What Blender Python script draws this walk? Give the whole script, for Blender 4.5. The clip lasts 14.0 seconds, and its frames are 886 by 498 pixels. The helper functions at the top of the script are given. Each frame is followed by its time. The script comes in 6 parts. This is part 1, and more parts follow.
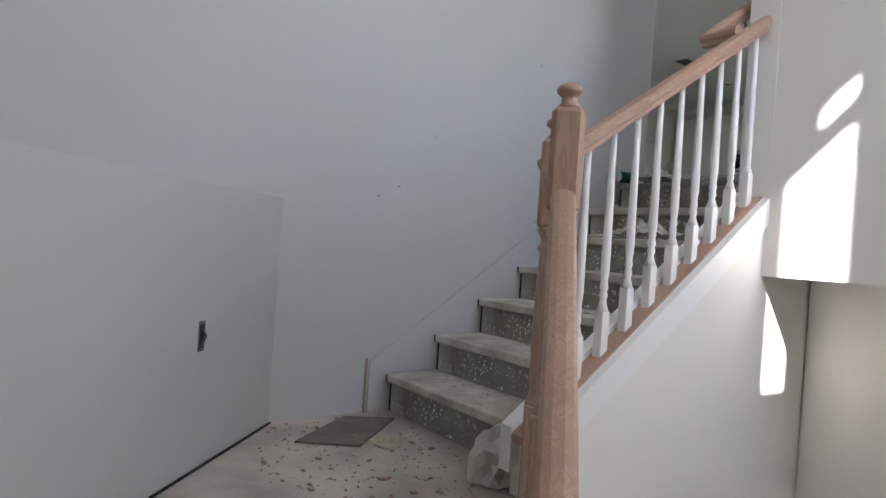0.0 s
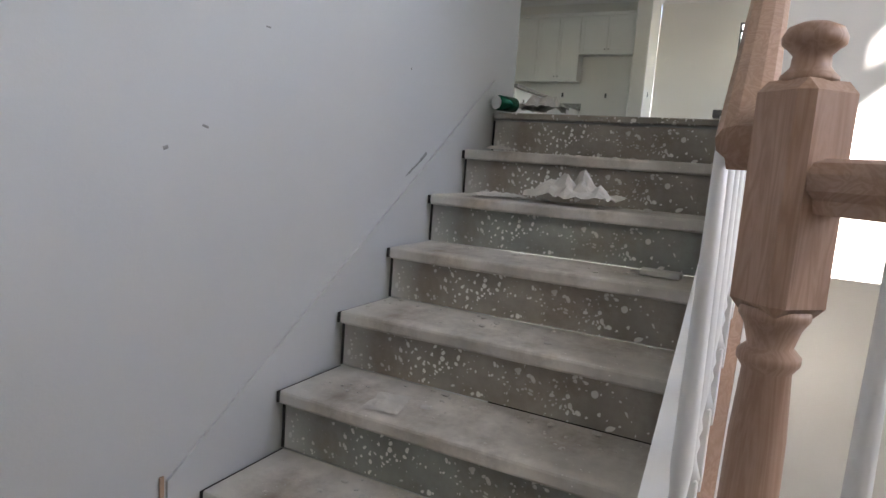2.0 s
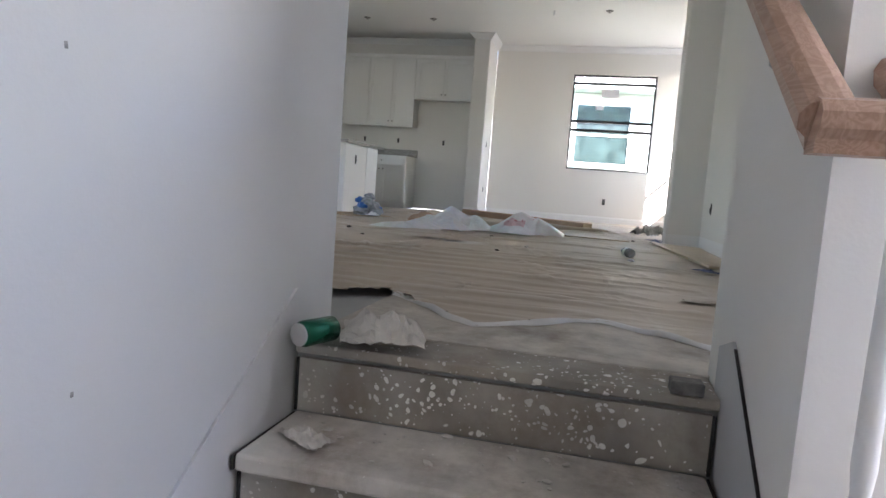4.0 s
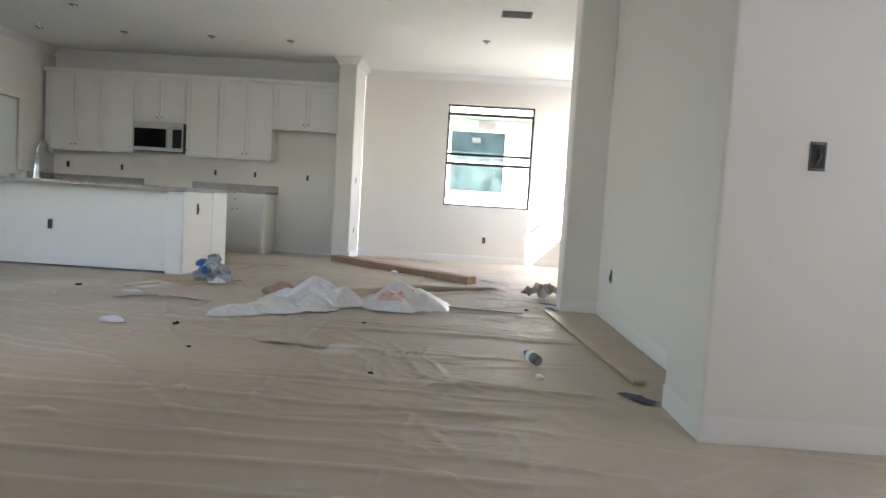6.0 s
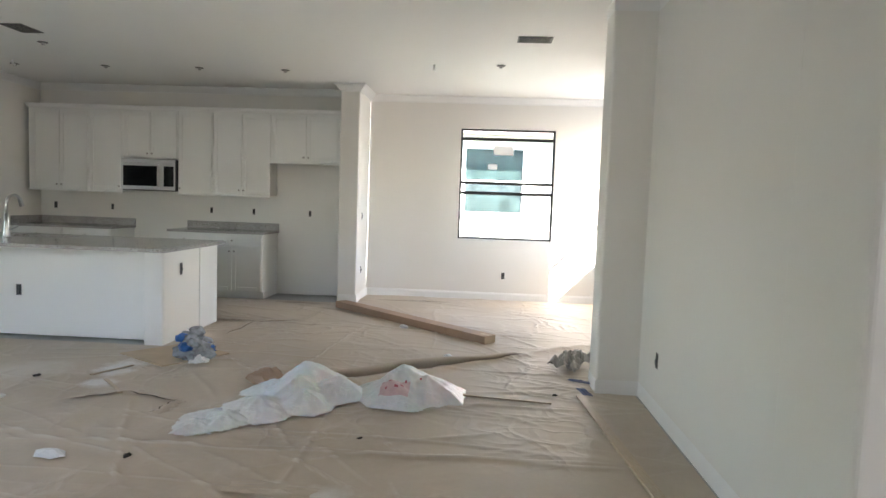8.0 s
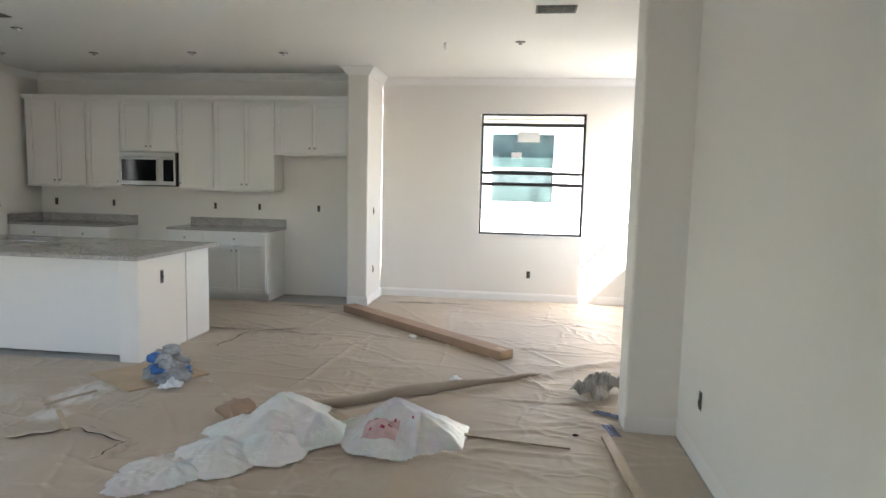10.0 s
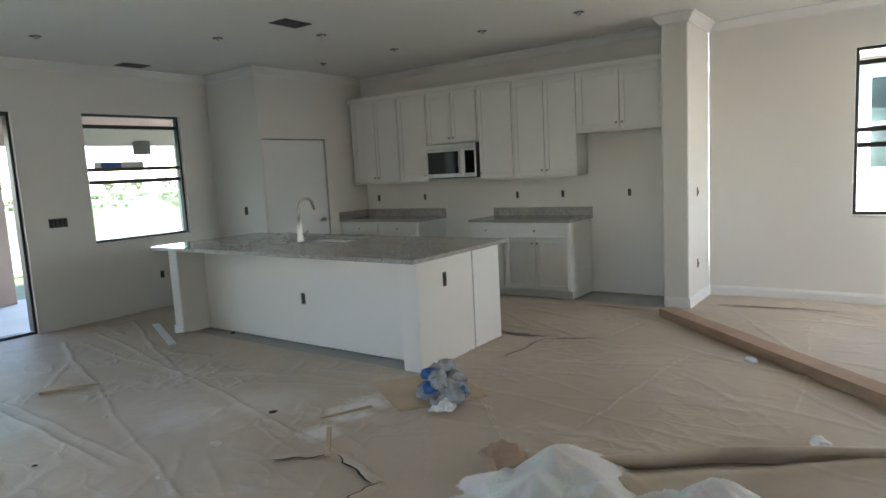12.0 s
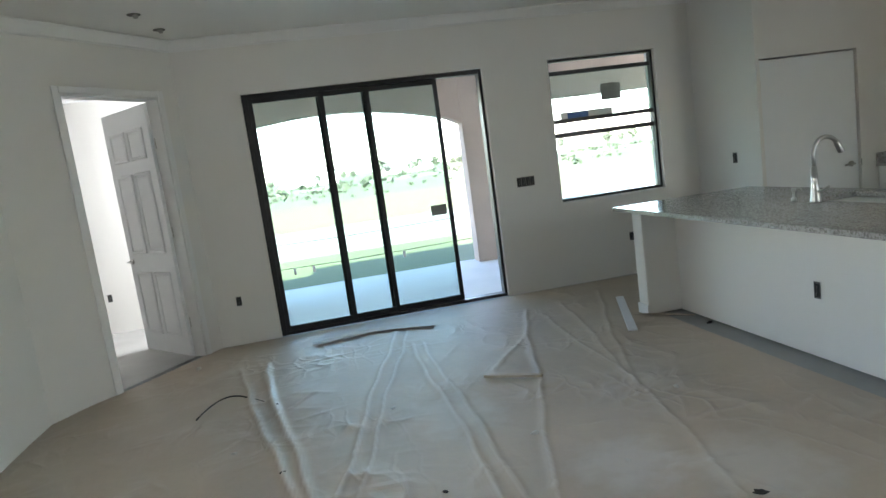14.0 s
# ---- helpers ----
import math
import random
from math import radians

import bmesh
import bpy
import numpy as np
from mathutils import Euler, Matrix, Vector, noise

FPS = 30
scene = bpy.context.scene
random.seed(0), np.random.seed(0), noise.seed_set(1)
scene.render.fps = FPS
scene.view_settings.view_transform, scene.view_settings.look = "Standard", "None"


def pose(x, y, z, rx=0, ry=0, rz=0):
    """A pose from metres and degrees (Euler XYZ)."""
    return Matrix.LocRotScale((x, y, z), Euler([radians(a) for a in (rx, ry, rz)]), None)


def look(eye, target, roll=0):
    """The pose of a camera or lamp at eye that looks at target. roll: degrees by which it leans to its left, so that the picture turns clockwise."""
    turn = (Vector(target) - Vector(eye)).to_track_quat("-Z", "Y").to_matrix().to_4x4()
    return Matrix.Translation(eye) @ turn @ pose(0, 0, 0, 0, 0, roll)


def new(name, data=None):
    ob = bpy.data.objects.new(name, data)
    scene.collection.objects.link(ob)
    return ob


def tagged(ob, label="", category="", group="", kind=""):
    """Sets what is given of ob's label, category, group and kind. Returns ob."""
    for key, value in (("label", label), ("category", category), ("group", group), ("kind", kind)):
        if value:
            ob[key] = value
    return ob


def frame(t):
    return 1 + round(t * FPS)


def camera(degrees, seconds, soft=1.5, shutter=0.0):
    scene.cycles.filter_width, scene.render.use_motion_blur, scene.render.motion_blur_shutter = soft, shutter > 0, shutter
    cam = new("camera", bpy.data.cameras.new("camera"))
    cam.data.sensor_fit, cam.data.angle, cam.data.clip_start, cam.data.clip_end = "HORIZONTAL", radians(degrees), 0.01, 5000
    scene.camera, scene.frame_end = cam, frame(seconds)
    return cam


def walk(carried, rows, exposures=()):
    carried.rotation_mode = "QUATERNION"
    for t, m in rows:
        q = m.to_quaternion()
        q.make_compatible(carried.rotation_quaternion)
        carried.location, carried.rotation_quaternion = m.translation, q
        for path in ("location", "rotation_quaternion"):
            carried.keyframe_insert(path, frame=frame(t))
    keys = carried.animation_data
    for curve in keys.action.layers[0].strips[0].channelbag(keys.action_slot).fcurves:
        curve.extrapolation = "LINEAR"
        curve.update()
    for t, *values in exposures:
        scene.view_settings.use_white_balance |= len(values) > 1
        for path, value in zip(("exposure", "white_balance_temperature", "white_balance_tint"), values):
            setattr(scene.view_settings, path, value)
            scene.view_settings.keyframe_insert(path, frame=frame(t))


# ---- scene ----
cam = camera(69.9, 14.0)
PATH = [
    (0, (-0.033, 0.008, -0.448), (1.145, 1.624, -0.462), 3.9),
    (0.3, (-0.06, 0.253, -0.5), (1.134, 1.858, -0.507), 3.7),
    (0.6, (-0.027, 0.534, -0.495), (1.222, 2.096, -0.529), 3.3),
    (1, (0.171, 0.875, -0.464), (1.553, 2.318, -0.543), 3.2),
    (1.5, (0.39, 1.216, -0.37), (1.965, 2.439, -0.53), 2.7),
    (2, (0.497, 1.375, -0.229), (2.255, 2.288, -0.506), 4.1),
    (2.5, (0.753, 1.477, -0.075), (2.591, 2.203, -0.382), 4.8),
    (3, (0.99, 1.627, 0.092), (2.87, 2.241, -0.205), 4.9),
    (3.5, (1.283, 1.723, 0.251), (3.194, 2.25, -0.01), 5.0),
    (4, (1.668, 1.839, 0.411), (3.609, 2.284, 0.22), 4.3),
    (4.2, (1.839, 1.912, 0.474), (3.795, 2.294, 0.309), 4.3),
    (6.3, (2.895, 2.053, 0.974), (4.89, 2.098, 0.837), 3.2),
    (6.5, (3.001, 2.087, 1.025), (4.996, 2.129, 0.89), 3.0),
    (7, (3.182, 2.135, 1.215), (5.176, 2.177, 1.075), 2.7),
    (7.5, (3.412, 2.06, 1.383), (5.405, 2.146, 1.243), 2.3),
    (8, (3.63, 2.013, 1.455), (5.621, 2.131, 1.309), 2.0),
    (10.3, (4.621, 1.797, 1.617), (6.595, 2.044, 1.409), 1.2),
    (10.5, (4.752, 1.827, 1.634), (6.725, 2.078, 1.418), 0.9),
    (11, (5.056, 1.81, 1.603), (7.001, 2.22, 1.384), 0.0),
    (11.5, (5.336, 1.787, 1.609), (7.145, 2.609, 1.38), -1.5),
    (12, (5.604, 1.931, 1.597), (7.203, 3.107, 1.35), -3.1),
    (12.5, (5.868, 2.144, 1.628), (7.207, 3.606, 1.366), -4.8),
    (13, (6.155, 2.4, 1.623), (7.191, 4.09, 1.359), -6.1),
    (13.5, (6.405, 2.752, 1.596), (7.103, 4.607, 1.327), -7.0),
    (14, (6.614, 3.166, 1.573), (6.981, 5.113, 1.3), -7.8),
]
walk(cam, [(t, look(eye, target, roll)) for t, eye, target, roll in PATH],
     [(0, 3.1, 6250, 12), (1.5, 3.35, 6450, 13), (3, 3.55, 6350, 15), (4, 3.68, 6150, 18), (7, 4.02, 6500, 16), (11, 3.88, 6550, 16), (12.5, 3.5, 6450, 12), (14, 3.65, 6350, 11)])

# ---------- world, sun, lights ----------
SUN_DIR = Vector((0.8, 1.0, -1.0)).normalized()
world = bpy.data.worlds.new("world")
scene.world = world
world.use_nodes = True
wn = world.node_tree
sky = wn.nodes.new("ShaderNodeTexSky")
sky.sky_type, sky.sun_disc = "NISHITA", False
sky.sun_elevation, sky.sun_rotation = radians(38), math.atan2(-0.8, -1.0)
wn.links.new(sky.outputs[0], wn.nodes["Background"].inputs[0])
wn.nodes["Background"].inputs[1].default_value = 0.15
sun = new("sun", bpy.data.lights.new("sun", "SUN"))
sun.data.energy, sun.data.angle, sun.data.color = 4.5, radians(0.6), (1.0, 0.96, 0.90)
sun.matrix_world = look((0, 0, 20), Vector((0, 0, 20)) + SUN_DIR)


def area_lamp(name, eye, way, w, h, watts):
    """Area lamp standing in for daylight at an unseen opening."""
    ob = new(name, bpy.data.lights.new(name, "AREA"))
    ob.data.shape, ob.data.size, ob.data.size_y = "RECTANGLE", w, h
    ob.data.energy, ob.data.color = watts, (0.92, 0.96, 1.0)
    ob.matrix_world = look(eye, Vector(eye) + Vector(way))
    return ob


area_lamp("sky_nook_south", (12.5, -0.56, 1.9), (-0.2, 1, -0.45), 0.9, 1.2, 3.6)
# fill lamps added to brighten bedroom and foyer through unseen openings
area_lamp("fill_bedroom", (6.06, 10.83, 1.6), (-1, 0, 0), 0.9, 1.4, 7)
area_lamp("fill_foyer", (2.15, -1.31, 1.45), (-0.35, 1, -0.25), 0.9, 1.6, 0.9)
area_lamp("sky_stair", (0.72, -1.31, 2.05), (-0.05, 1, -0.45), 0.24, 0.86, 2.9)
# fill lamps for hall and living room; no windows are known there
area_lamp("fill_hall", (4.05, -0.64, 1.5), (0, 1, 0), 1.4, 1.9, 0.8)
area_lamp("fill_west", (4.24, 5.2, 1.6), (1, 0, 0.35), 1.0, 1.4, 1.3)


# ---------- materials ----------
def mat(name, color, rough=0.6, metal=0.0, vary=0.06, scale=3.0, fine=60.0, bump=0.05, spec=0.5, tint=None, coord="Object"):
    """A painted or solid surface with broad blotches, fine grain and relief."""
    m = bpy.data.materials.new(name)
    m.use_nodes = True
    nt = m.node_tree
    b = nt.nodes["Principled BSDF"]
    b.inputs["Roughness"].default_value, b.inputs["Metallic"].default_value = rough, metal
    b.inputs["Specular IOR Level"].default_value = spec
    tc = nt.nodes.new("ShaderNodeTexCoord")
    big = nt.nodes.new("ShaderNodeTexNoise")
    big.inputs["Scale"].default_value, big.inputs["Detail"].default_value = scale, 5
    small = nt.nodes.new("ShaderNodeTexNoise")
    small.inputs["Scale"].default_value, small.inputs["Detail"].default_value = fine, 3
    nt.links.new(tc.outputs[coord], big.inputs["Vector"])
    nt.links.new(tc.outputs[coord], small.inputs["Vector"])
    mixn = nt.nodes.new("ShaderNodeMix")
    mixn.data_type = "RGBA"
    c2 = tint or tuple(c * (1 - 2 * vary) for c in color)
    mixn.inputs["A"].default_value, mixn.inputs["B"].default_value = (*color, 1), (*c2, 1)
    add = nt.nodes.new("ShaderNodeMath")
    add.operation = "MULTIPLY_ADD"
    add.inputs[1].default_value = 0.35
    nt.links.new(small.outputs["Fac"], add.inputs[0])
    ramp = nt.nodes.new("ShaderNodeMapRange")
    ramp.inputs["From Min"].default_value, ramp.inputs["From Max"].default_value = 0.35, 0.75
    nt.links.new(big.outputs["Fac"], ramp.inputs["Value"])
    nt.links.new(ramp.outputs[0], add.inputs[2])
    nt.links.new(add.outputs[0], mixn.inputs["Factor"])
    nt.links.new(mixn.outputs["Result"], b.inputs["Base Color"])
    if bump:
        bp = nt.nodes.new("ShaderNodeBump")
        bp.inputs["Strength"].default_value, bp.inputs["Distance"].default_value = bump, 0.01
        nt.links.new(small.outputs["Fac"], bp.inputs["Height"])
        nt.links.new(bp.outputs[0], b.inputs["Normal"])
    return m


WALL = mat("wall_paint", (0.79, 0.765, 0.72), 0.75, vary=0.012, scale=0.8, fine=140, bump=0.06)
# white wall paint darkened: the stairwell's shade is put into the colour
WALL_SHADED = mat("shaded_wall_paint", (0.52, 0.519, 0.516), 0.7, vary=0.03, scale=1.2, fine=120, bump=0.06)
CEIL = mat("ceiling_paint", (0.86, 0.845, 0.81), 0.85, vary=0.012, scale=0.6, fine=90, bump=0.12)
TRIM = mat("trim_paint", (0.82, 0.81, 0.79), 0.4, vary=0.01, fine=40, bump=0.02)
CAB = mat("cabinet_paint", (0.80, 0.795, 0.77), 0.35, vary=0.01, fine=30, bump=0.015)
PAPER = mat("floor_paper", (0.57, 0.475, 0.375), 0.55, vary=0.10, scale=0.9, fine=25, bump=0.08, spec=0.35)
BLACK = mat("bronze_frame", (0.018, 0.018, 0.018), 0.4, vary=0.1, bump=0.02)
STEEL = mat("brushed_steel", (0.55, 0.55, 0.54), 0.3, 1.0, vary=0.05, fine=200, bump=0.02)
DARKGLASS = mat("dark_glass", (0.012, 0.014, 0.015), 0.08, vary=0.05, bump=0.0)
GREY_BOX = mat("outlet_box_grey", (0.20, 0.19, 0.175), 0.6, vary=0.3, scale=30, fine=120)
BOX_DARK = mat("outlet_hole_dark", (0.03, 0.03, 0.03), 0.7, vary=0.2, scale=40)
STUCCO = mat("stucco_pink", (0.42, 0.33, 0.28), 0.9, vary=0.05, scale=2, fine=90, bump=0.3)
STUCCO_WHITE = mat("stucco_white", (0.75, 0.74, 0.72), 0.9, vary=0.03, scale=2, fine=90, bump=0.3)
CONCRETE = mat("patio_concrete", (0.42, 0.415, 0.40), 0.8, vary=0.08, scale=1.5, fine=60, bump=0.15)
GRASS = mat("grass", (0.054, 0.074, 0.019), 0.9, vary=0.2, scale=0.3, fine=30, bump=0.4)
OAK = mat("oak", (0.45, 0.28, 0.19), 0.5, vary=0.12, scale=6, fine=90, bump=0.06)
DARKBIT = mat("dark_scrap", (0.05, 0.045, 0.04), 0.8, vary=0.3, scale=20)
STAIRWOOD = mat("stair_board", (0.62, 0.57, 0.50), 0.8, vary=0.2, scale=4, fine=40, bump=0.15)
GRANITE = mat("granite", (0.42, 0.41, 0.40), 0.15, vary=0.2, scale=25, fine=160, bump=0.0)


def creased(m, strength=0.45, size=1.0, pale=(0.66, 0.60, 0.54), amount=0.2):
    """Long uneven crumple lines over a sheet, at two sizes, fading in and out."""
    nt = m.node_tree
    b = nt.nodes["Principled BSDF"]
    tc = nt.nodes.new("ShaderNodeTexCoord")
    wob = nt.nodes.new("ShaderNodeTexNoise")
    wob.inputs["Scale"].default_value = 1.6 * size
    mixv = nt.nodes.new("ShaderNodeMixRGB")
    mixv.inputs[0].default_value = min(0.5, 0.35 / size)
    nt.links.new(tc.outputs["Object"], wob.inputs["Vector"])
    nt.links.new(tc.outputs["Object"], mixv.inputs[1])
    nt.links.new(wob.outputs["Color"], mixv.inputs[2])
    fade = nt.nodes.new("ShaderNodeTexNoise")
    fade.inputs["Scale"].default_value = 1.1 * size
    nt.links.new(tc.outputs["Object"], fade.inputs["Vector"])
    fr = nt.nodes.new("ShaderNodeMapRange")
    fr.inputs["From Min"].default_value, fr.inputs["From Max"].default_value = 0.45, 0.65
    nt.links.new(fade.outputs["Fac"], fr.inputs["Value"])
    normal = b.inputs["Normal"].links[0].from_socket if b.inputs["Normal"].links else None
    base = b.inputs["Base Color"].links[0].from_socket
    for sc, stretch, turn, wid, dist in ((1.5 * size, (1.0, 0.22, 1), 0.25, 0.06, 0.02 / size), (3.6 * size, (0.35, 1.0, 1), 0.5, 0.08, 0.009 / size), (7.5 * size, (1.0, 0.6, 1), 0.9, 0.12, 0.006 / size)):
        mp = nt.nodes.new("ShaderNodeMapping")
        mp.inputs["Scale"].default_value = stretch
        mp.inputs["Rotation"].default_value = (0, 0, turn)
        vor = nt.nodes.new("ShaderNodeTexVoronoi")
        vor.feature = "DISTANCE_TO_EDGE"
        vor.inputs["Scale"].default_value = sc
        nt.links.new(mixv.outputs[0], mp.inputs[0])
        nt.links.new(mp.outputs[0], vor.inputs["Vector"])
        rg = nt.nodes.new("ShaderNodeMapRange")
        rg.inputs["From Max"].default_value = wid
        rg.inputs["To Min"].default_value, rg.inputs["To Max"].default_value = 1.0, 0.0
        nt.links.new(vor.outputs["Distance"], rg.inputs["Value"])
        line = nt.nodes.new("ShaderNodeMath")
        line.operation = "MULTIPLY"
        nt.links.new(rg.outputs[0], line.inputs[0])
        nt.links.new(fr.outputs[0], line.inputs[1])
        bp = nt.nodes.new("ShaderNodeBump")
        bp.inputs["Strength"].default_value, bp.inputs["Distance"].default_value = strength, dist
        nt.links.new(line.outputs[0], bp.inputs["Height"])
        if normal:
            nt.links.new(normal, bp.inputs["Normal"])
        normal = bp.outputs[0]
        half = nt.nodes.new("ShaderNodeMath")
        half.operation, half.inputs[1].default_value = "MULTIPLY", amount
        nt.links.new(line.outputs[0], half.inputs[0])
        mx = nt.nodes.new("ShaderNodeMix")
        mx.data_type = "RGBA"
        mx.inputs["B"].default_value = (*pale, 1)
        nt.links.new(half.outputs[0], mx.inputs["Factor"])
        nt.links.new(base, mx.inputs["A"])
        base = mx.outputs["Result"]
    nt.links.new(normal, b.inputs["Normal"])
    nt.links.new(base, b.inputs["Base Color"])


creased(PAPER, 0.75)


def pale_ridges(m, pale):
    """Paler colour along the raised folds."""
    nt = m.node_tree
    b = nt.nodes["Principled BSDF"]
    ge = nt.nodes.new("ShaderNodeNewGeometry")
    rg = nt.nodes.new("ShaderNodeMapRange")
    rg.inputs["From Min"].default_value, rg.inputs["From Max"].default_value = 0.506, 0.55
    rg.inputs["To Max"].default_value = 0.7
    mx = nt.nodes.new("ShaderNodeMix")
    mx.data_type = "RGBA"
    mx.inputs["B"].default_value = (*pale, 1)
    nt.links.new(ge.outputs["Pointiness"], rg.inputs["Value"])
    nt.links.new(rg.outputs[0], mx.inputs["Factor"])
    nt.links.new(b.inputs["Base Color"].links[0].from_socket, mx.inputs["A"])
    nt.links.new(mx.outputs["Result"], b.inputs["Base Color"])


pale_ridges(PAPER, (0.72, 0.67, 0.61))


def dusted(m, places, pale):
    """White plaster dust spilled in soft-edged patches: (x, y, radius)."""
    nt = m.node_tree
    b = nt.nodes["Principled BSDF"]
    tc = nt.nodes.new("ShaderNodeTexCoord")
    nz = nt.nodes.new("ShaderNodeTexNoise")
    nz.inputs["Scale"].default_value, nz.inputs["Detail"].default_value = 7, 6
    nt.links.new(tc.outputs["Object"], nz.inputs["Vector"])
    for x, y, r, most in places:
        di = nt.nodes.new("ShaderNodeVectorMath")
        di.operation = "DISTANCE"
        di.inputs[1].default_value = (x, y, 0)
        nt.links.new(tc.outputs["Object"], di.inputs[0])
        ad = nt.nodes.new("ShaderNodeMath")
        ad.operation, ad.inputs[1].default_value = "MULTIPLY_ADD", r * 1.6
        nt.links.new(nz.outputs["Fac"], ad.inputs[0])
        nt.links.new(di.outputs["Value"], ad.inputs[2])
        rg = nt.nodes.new("ShaderNodeMapRange")
        rg.inputs["From Min"].default_value, rg.inputs["From Max"].default_value = r * 1.3, r * 2.1
        rg.inputs["To Min"].default_value, rg.inputs["To Max"].default_value = most, 0
        nt.links.new(ad.outputs[0], rg.inputs["Value"])
        mx = nt.nodes.new("ShaderNodeMix")
        mx.data_type = "RGBA"
        mx.inputs["B"].default_value = (*pale, 1)
        nt.links.new(rg.outputs[0], mx.inputs["Factor"])
        nt.links.new(b.inputs["Base Color"].links[0].from_socket, mx.inputs["A"])
        nt.links.new(mx.outputs["Result"], b.inputs["Base Color"])


dusted(PAPER, ((8.72, 4.96, 0.15, 0.9), (8.52, 4.92, 0.15, 0.9), (8.19, 4.86, 0.12, 0.85), (6.55, 2.75, 0.14, 0.7), (6.62, 3.0, 0.10, 0.6), (7.9, 5.9, 0.25, 0.35), (7.2, 6.9, 0.3, 0.3), (6.2, 7.8, 0.3, 0.25), (8.4, 5.6, 0.3, 0.3)), (0.76, 0.74, 0.71))


# ---------- mesh helpers ----------
def box(bm, x0, x1, y0, y1, z0, z1, bevel=0.0, segs=2):
    vs = [bm.verts.new((x, y, z)) for x in (x0, x1) for y in (y0, y1) for z in (z0, z1)]
    fs = [bm.faces.new([vs[i] for i in f]) for f in
          ((0, 1, 3, 2), (4, 6, 7, 5), (0, 4, 5, 1), (2, 3, 7, 6), (0, 2, 6, 4), (1, 5, 7, 3))]
    if bevel:
        es = list({e for f in fs for e in f.edges})
        bmesh.ops.bevel(bm, geom=es, offset=bevel, segments=segs, affect="EDGES", profile=0.5)
    return bm


def cyl(bm, a, b, r0, r1=None, n=16):
    """A round bar from a to b."""
    a, b = Vector(a), Vector(b)
    r1 = r0 if r1 is None else r1
    q = (b - a).to_track_quat("Z", "Y").to_matrix().to_4x4()
    bmesh.ops.create_cone(bm, cap_ends=True, segments=n, radius1=r0, radius2=r1, depth=(b - a).length,
                          matrix=Matrix.Translation((a + b) / 2) @ q)
    return bm


def lathe(bm, prof, n=20, at=(0, 0, 0)):
    """A turned shape from (radius, height) rows."""
    rings = []
    for r, z in prof:
        rings.append([bm.verts.new((at[0] + r * math.cos(2 * math.pi * k / n), at[1] + r * math.sin(2 * math.pi * k / n), at[2] + z))
                      for k in range(n)])
    for ra, rb in zip(rings, rings[1:]):
        for k in range(n):
            f = bm.faces.new((ra[k], ra[(k + 1) % n], rb[(k + 1) % n], rb[k]))
            f.smooth = True
    bm.faces.new(rings[0][::-1])
    bm.faces.new(rings[-1])
    return bm


def tube(bm, pts, r, n=10):
    """A round tube along points."""
    pts = [Vector(p) for p in pts]
    rings = []
    for i, p in enumerate(pts):
        d = (pts[min(i + 1, len(pts) - 1)] - pts[max(i - 1, 0)]).normalized()
        side = d.cross(Vector((0, 0, 1)))
        side = Vector((1, 0, 0)) if side.length < 1e-3 else side.normalized()
        up = side.cross(d)
        rings.append([bm.verts.new(p + r * (math.cos(2 * math.pi * k / n) * side + math.sin(2 * math.pi * k / n) * up)) for k in range(n)])
    for ra, rb in zip(rings, rings[1:]):
        for k in range(n):
            bm.faces.new((ra[k], ra[(k + 1) % n], rb[(k + 1) % n], rb[k])).smooth = True
    bm.faces.new(rings[0][::-1])
    bm.faces.new(rings[-1])
    return bm


def sweep(bm, prof, path, closed=False):
    """A moulding: profile rows (out, up) swept along plan points (x, y, z), out to the left of the path."""
    pts = [Vector(p) for p in path]
    rings = []
    for i, p in enumerate(pts):
        a = (p - pts[i - 1]).normalized() if i else (pts[1] - p).normalized()
        b = (pts[i + 1] - p).normalized() if i < len(pts) - 1 else a
        na, nb = Vector((-a.y, a.x, 0)), Vector((-b.y, b.x, 0))
        m = (na + nb).normalized()
        m = m / max(0.3, m.dot(na))
        rings.append([bm.verts.new(p + m * o + Vector((0, 0, u))) for o, u in prof])
    k = len(prof)
    for ra, rb in zip(rings, rings[1:]):
        for j in range(k):
            bm.faces.new((ra[j], ra[(j + 1) % k], rb[(j + 1) % k], rb[j]))
    bm.faces.new(rings[0][::-1])
    bm.faces.new(rings[-1])
    bmesh.ops.recalc_face_normals(bm, faces=bm.faces[:])
    return bm


def prism(bm, pts, z0, z1):
    """An upright prism over a plan outline."""
    lo = [bm.verts.new((x, y, z0)) for x, y in pts]
    hi = [bm.verts.new((x, y, z1)) for x, y in pts]
    bm.faces.new(lo[::-1])
    bm.faces.new(hi)
    for i in range(len(pts)):
        j = (i + 1) % len(pts)
        bm.faces.new((lo[i], lo[j], hi[j], hi[i]))
    bmesh.ops.recalc_face_normals(bm, faces=bm.faces[:])
    return bm


def mesh_of(name, bm, material):
    me = bpy.data.meshes.new(name)
    bm.to_mesh(me)
    bm.free()
    me.materials.append(material)
    return me


def thing(name, bm, material, label="", category="", group="", kind="", at=None):
    ob = new(name, mesh_of(name, bm, material))
    if at is not None:
        ob.matrix_basis = at
    return tagged(ob, label, category, group, kind)


def empty(name, at, label, category, group="", kind=""):
    ob = new(name)
    ob.empty_display_size = 0.1
    ob.matrix_basis = at if isinstance(at, Matrix) else Matrix.Translation(at)
    return tagged(ob, label, category, group, kind)


def part(name, bm, material, parent, label="", at=None):
    """One mesh under a thing or part, in the parent's own space."""
    ob = new(name, mesh_of(name, bm, material))
    ob.parent = parent
    if at is not None:
        ob.matrix_basis = at
    return tagged(ob, label)


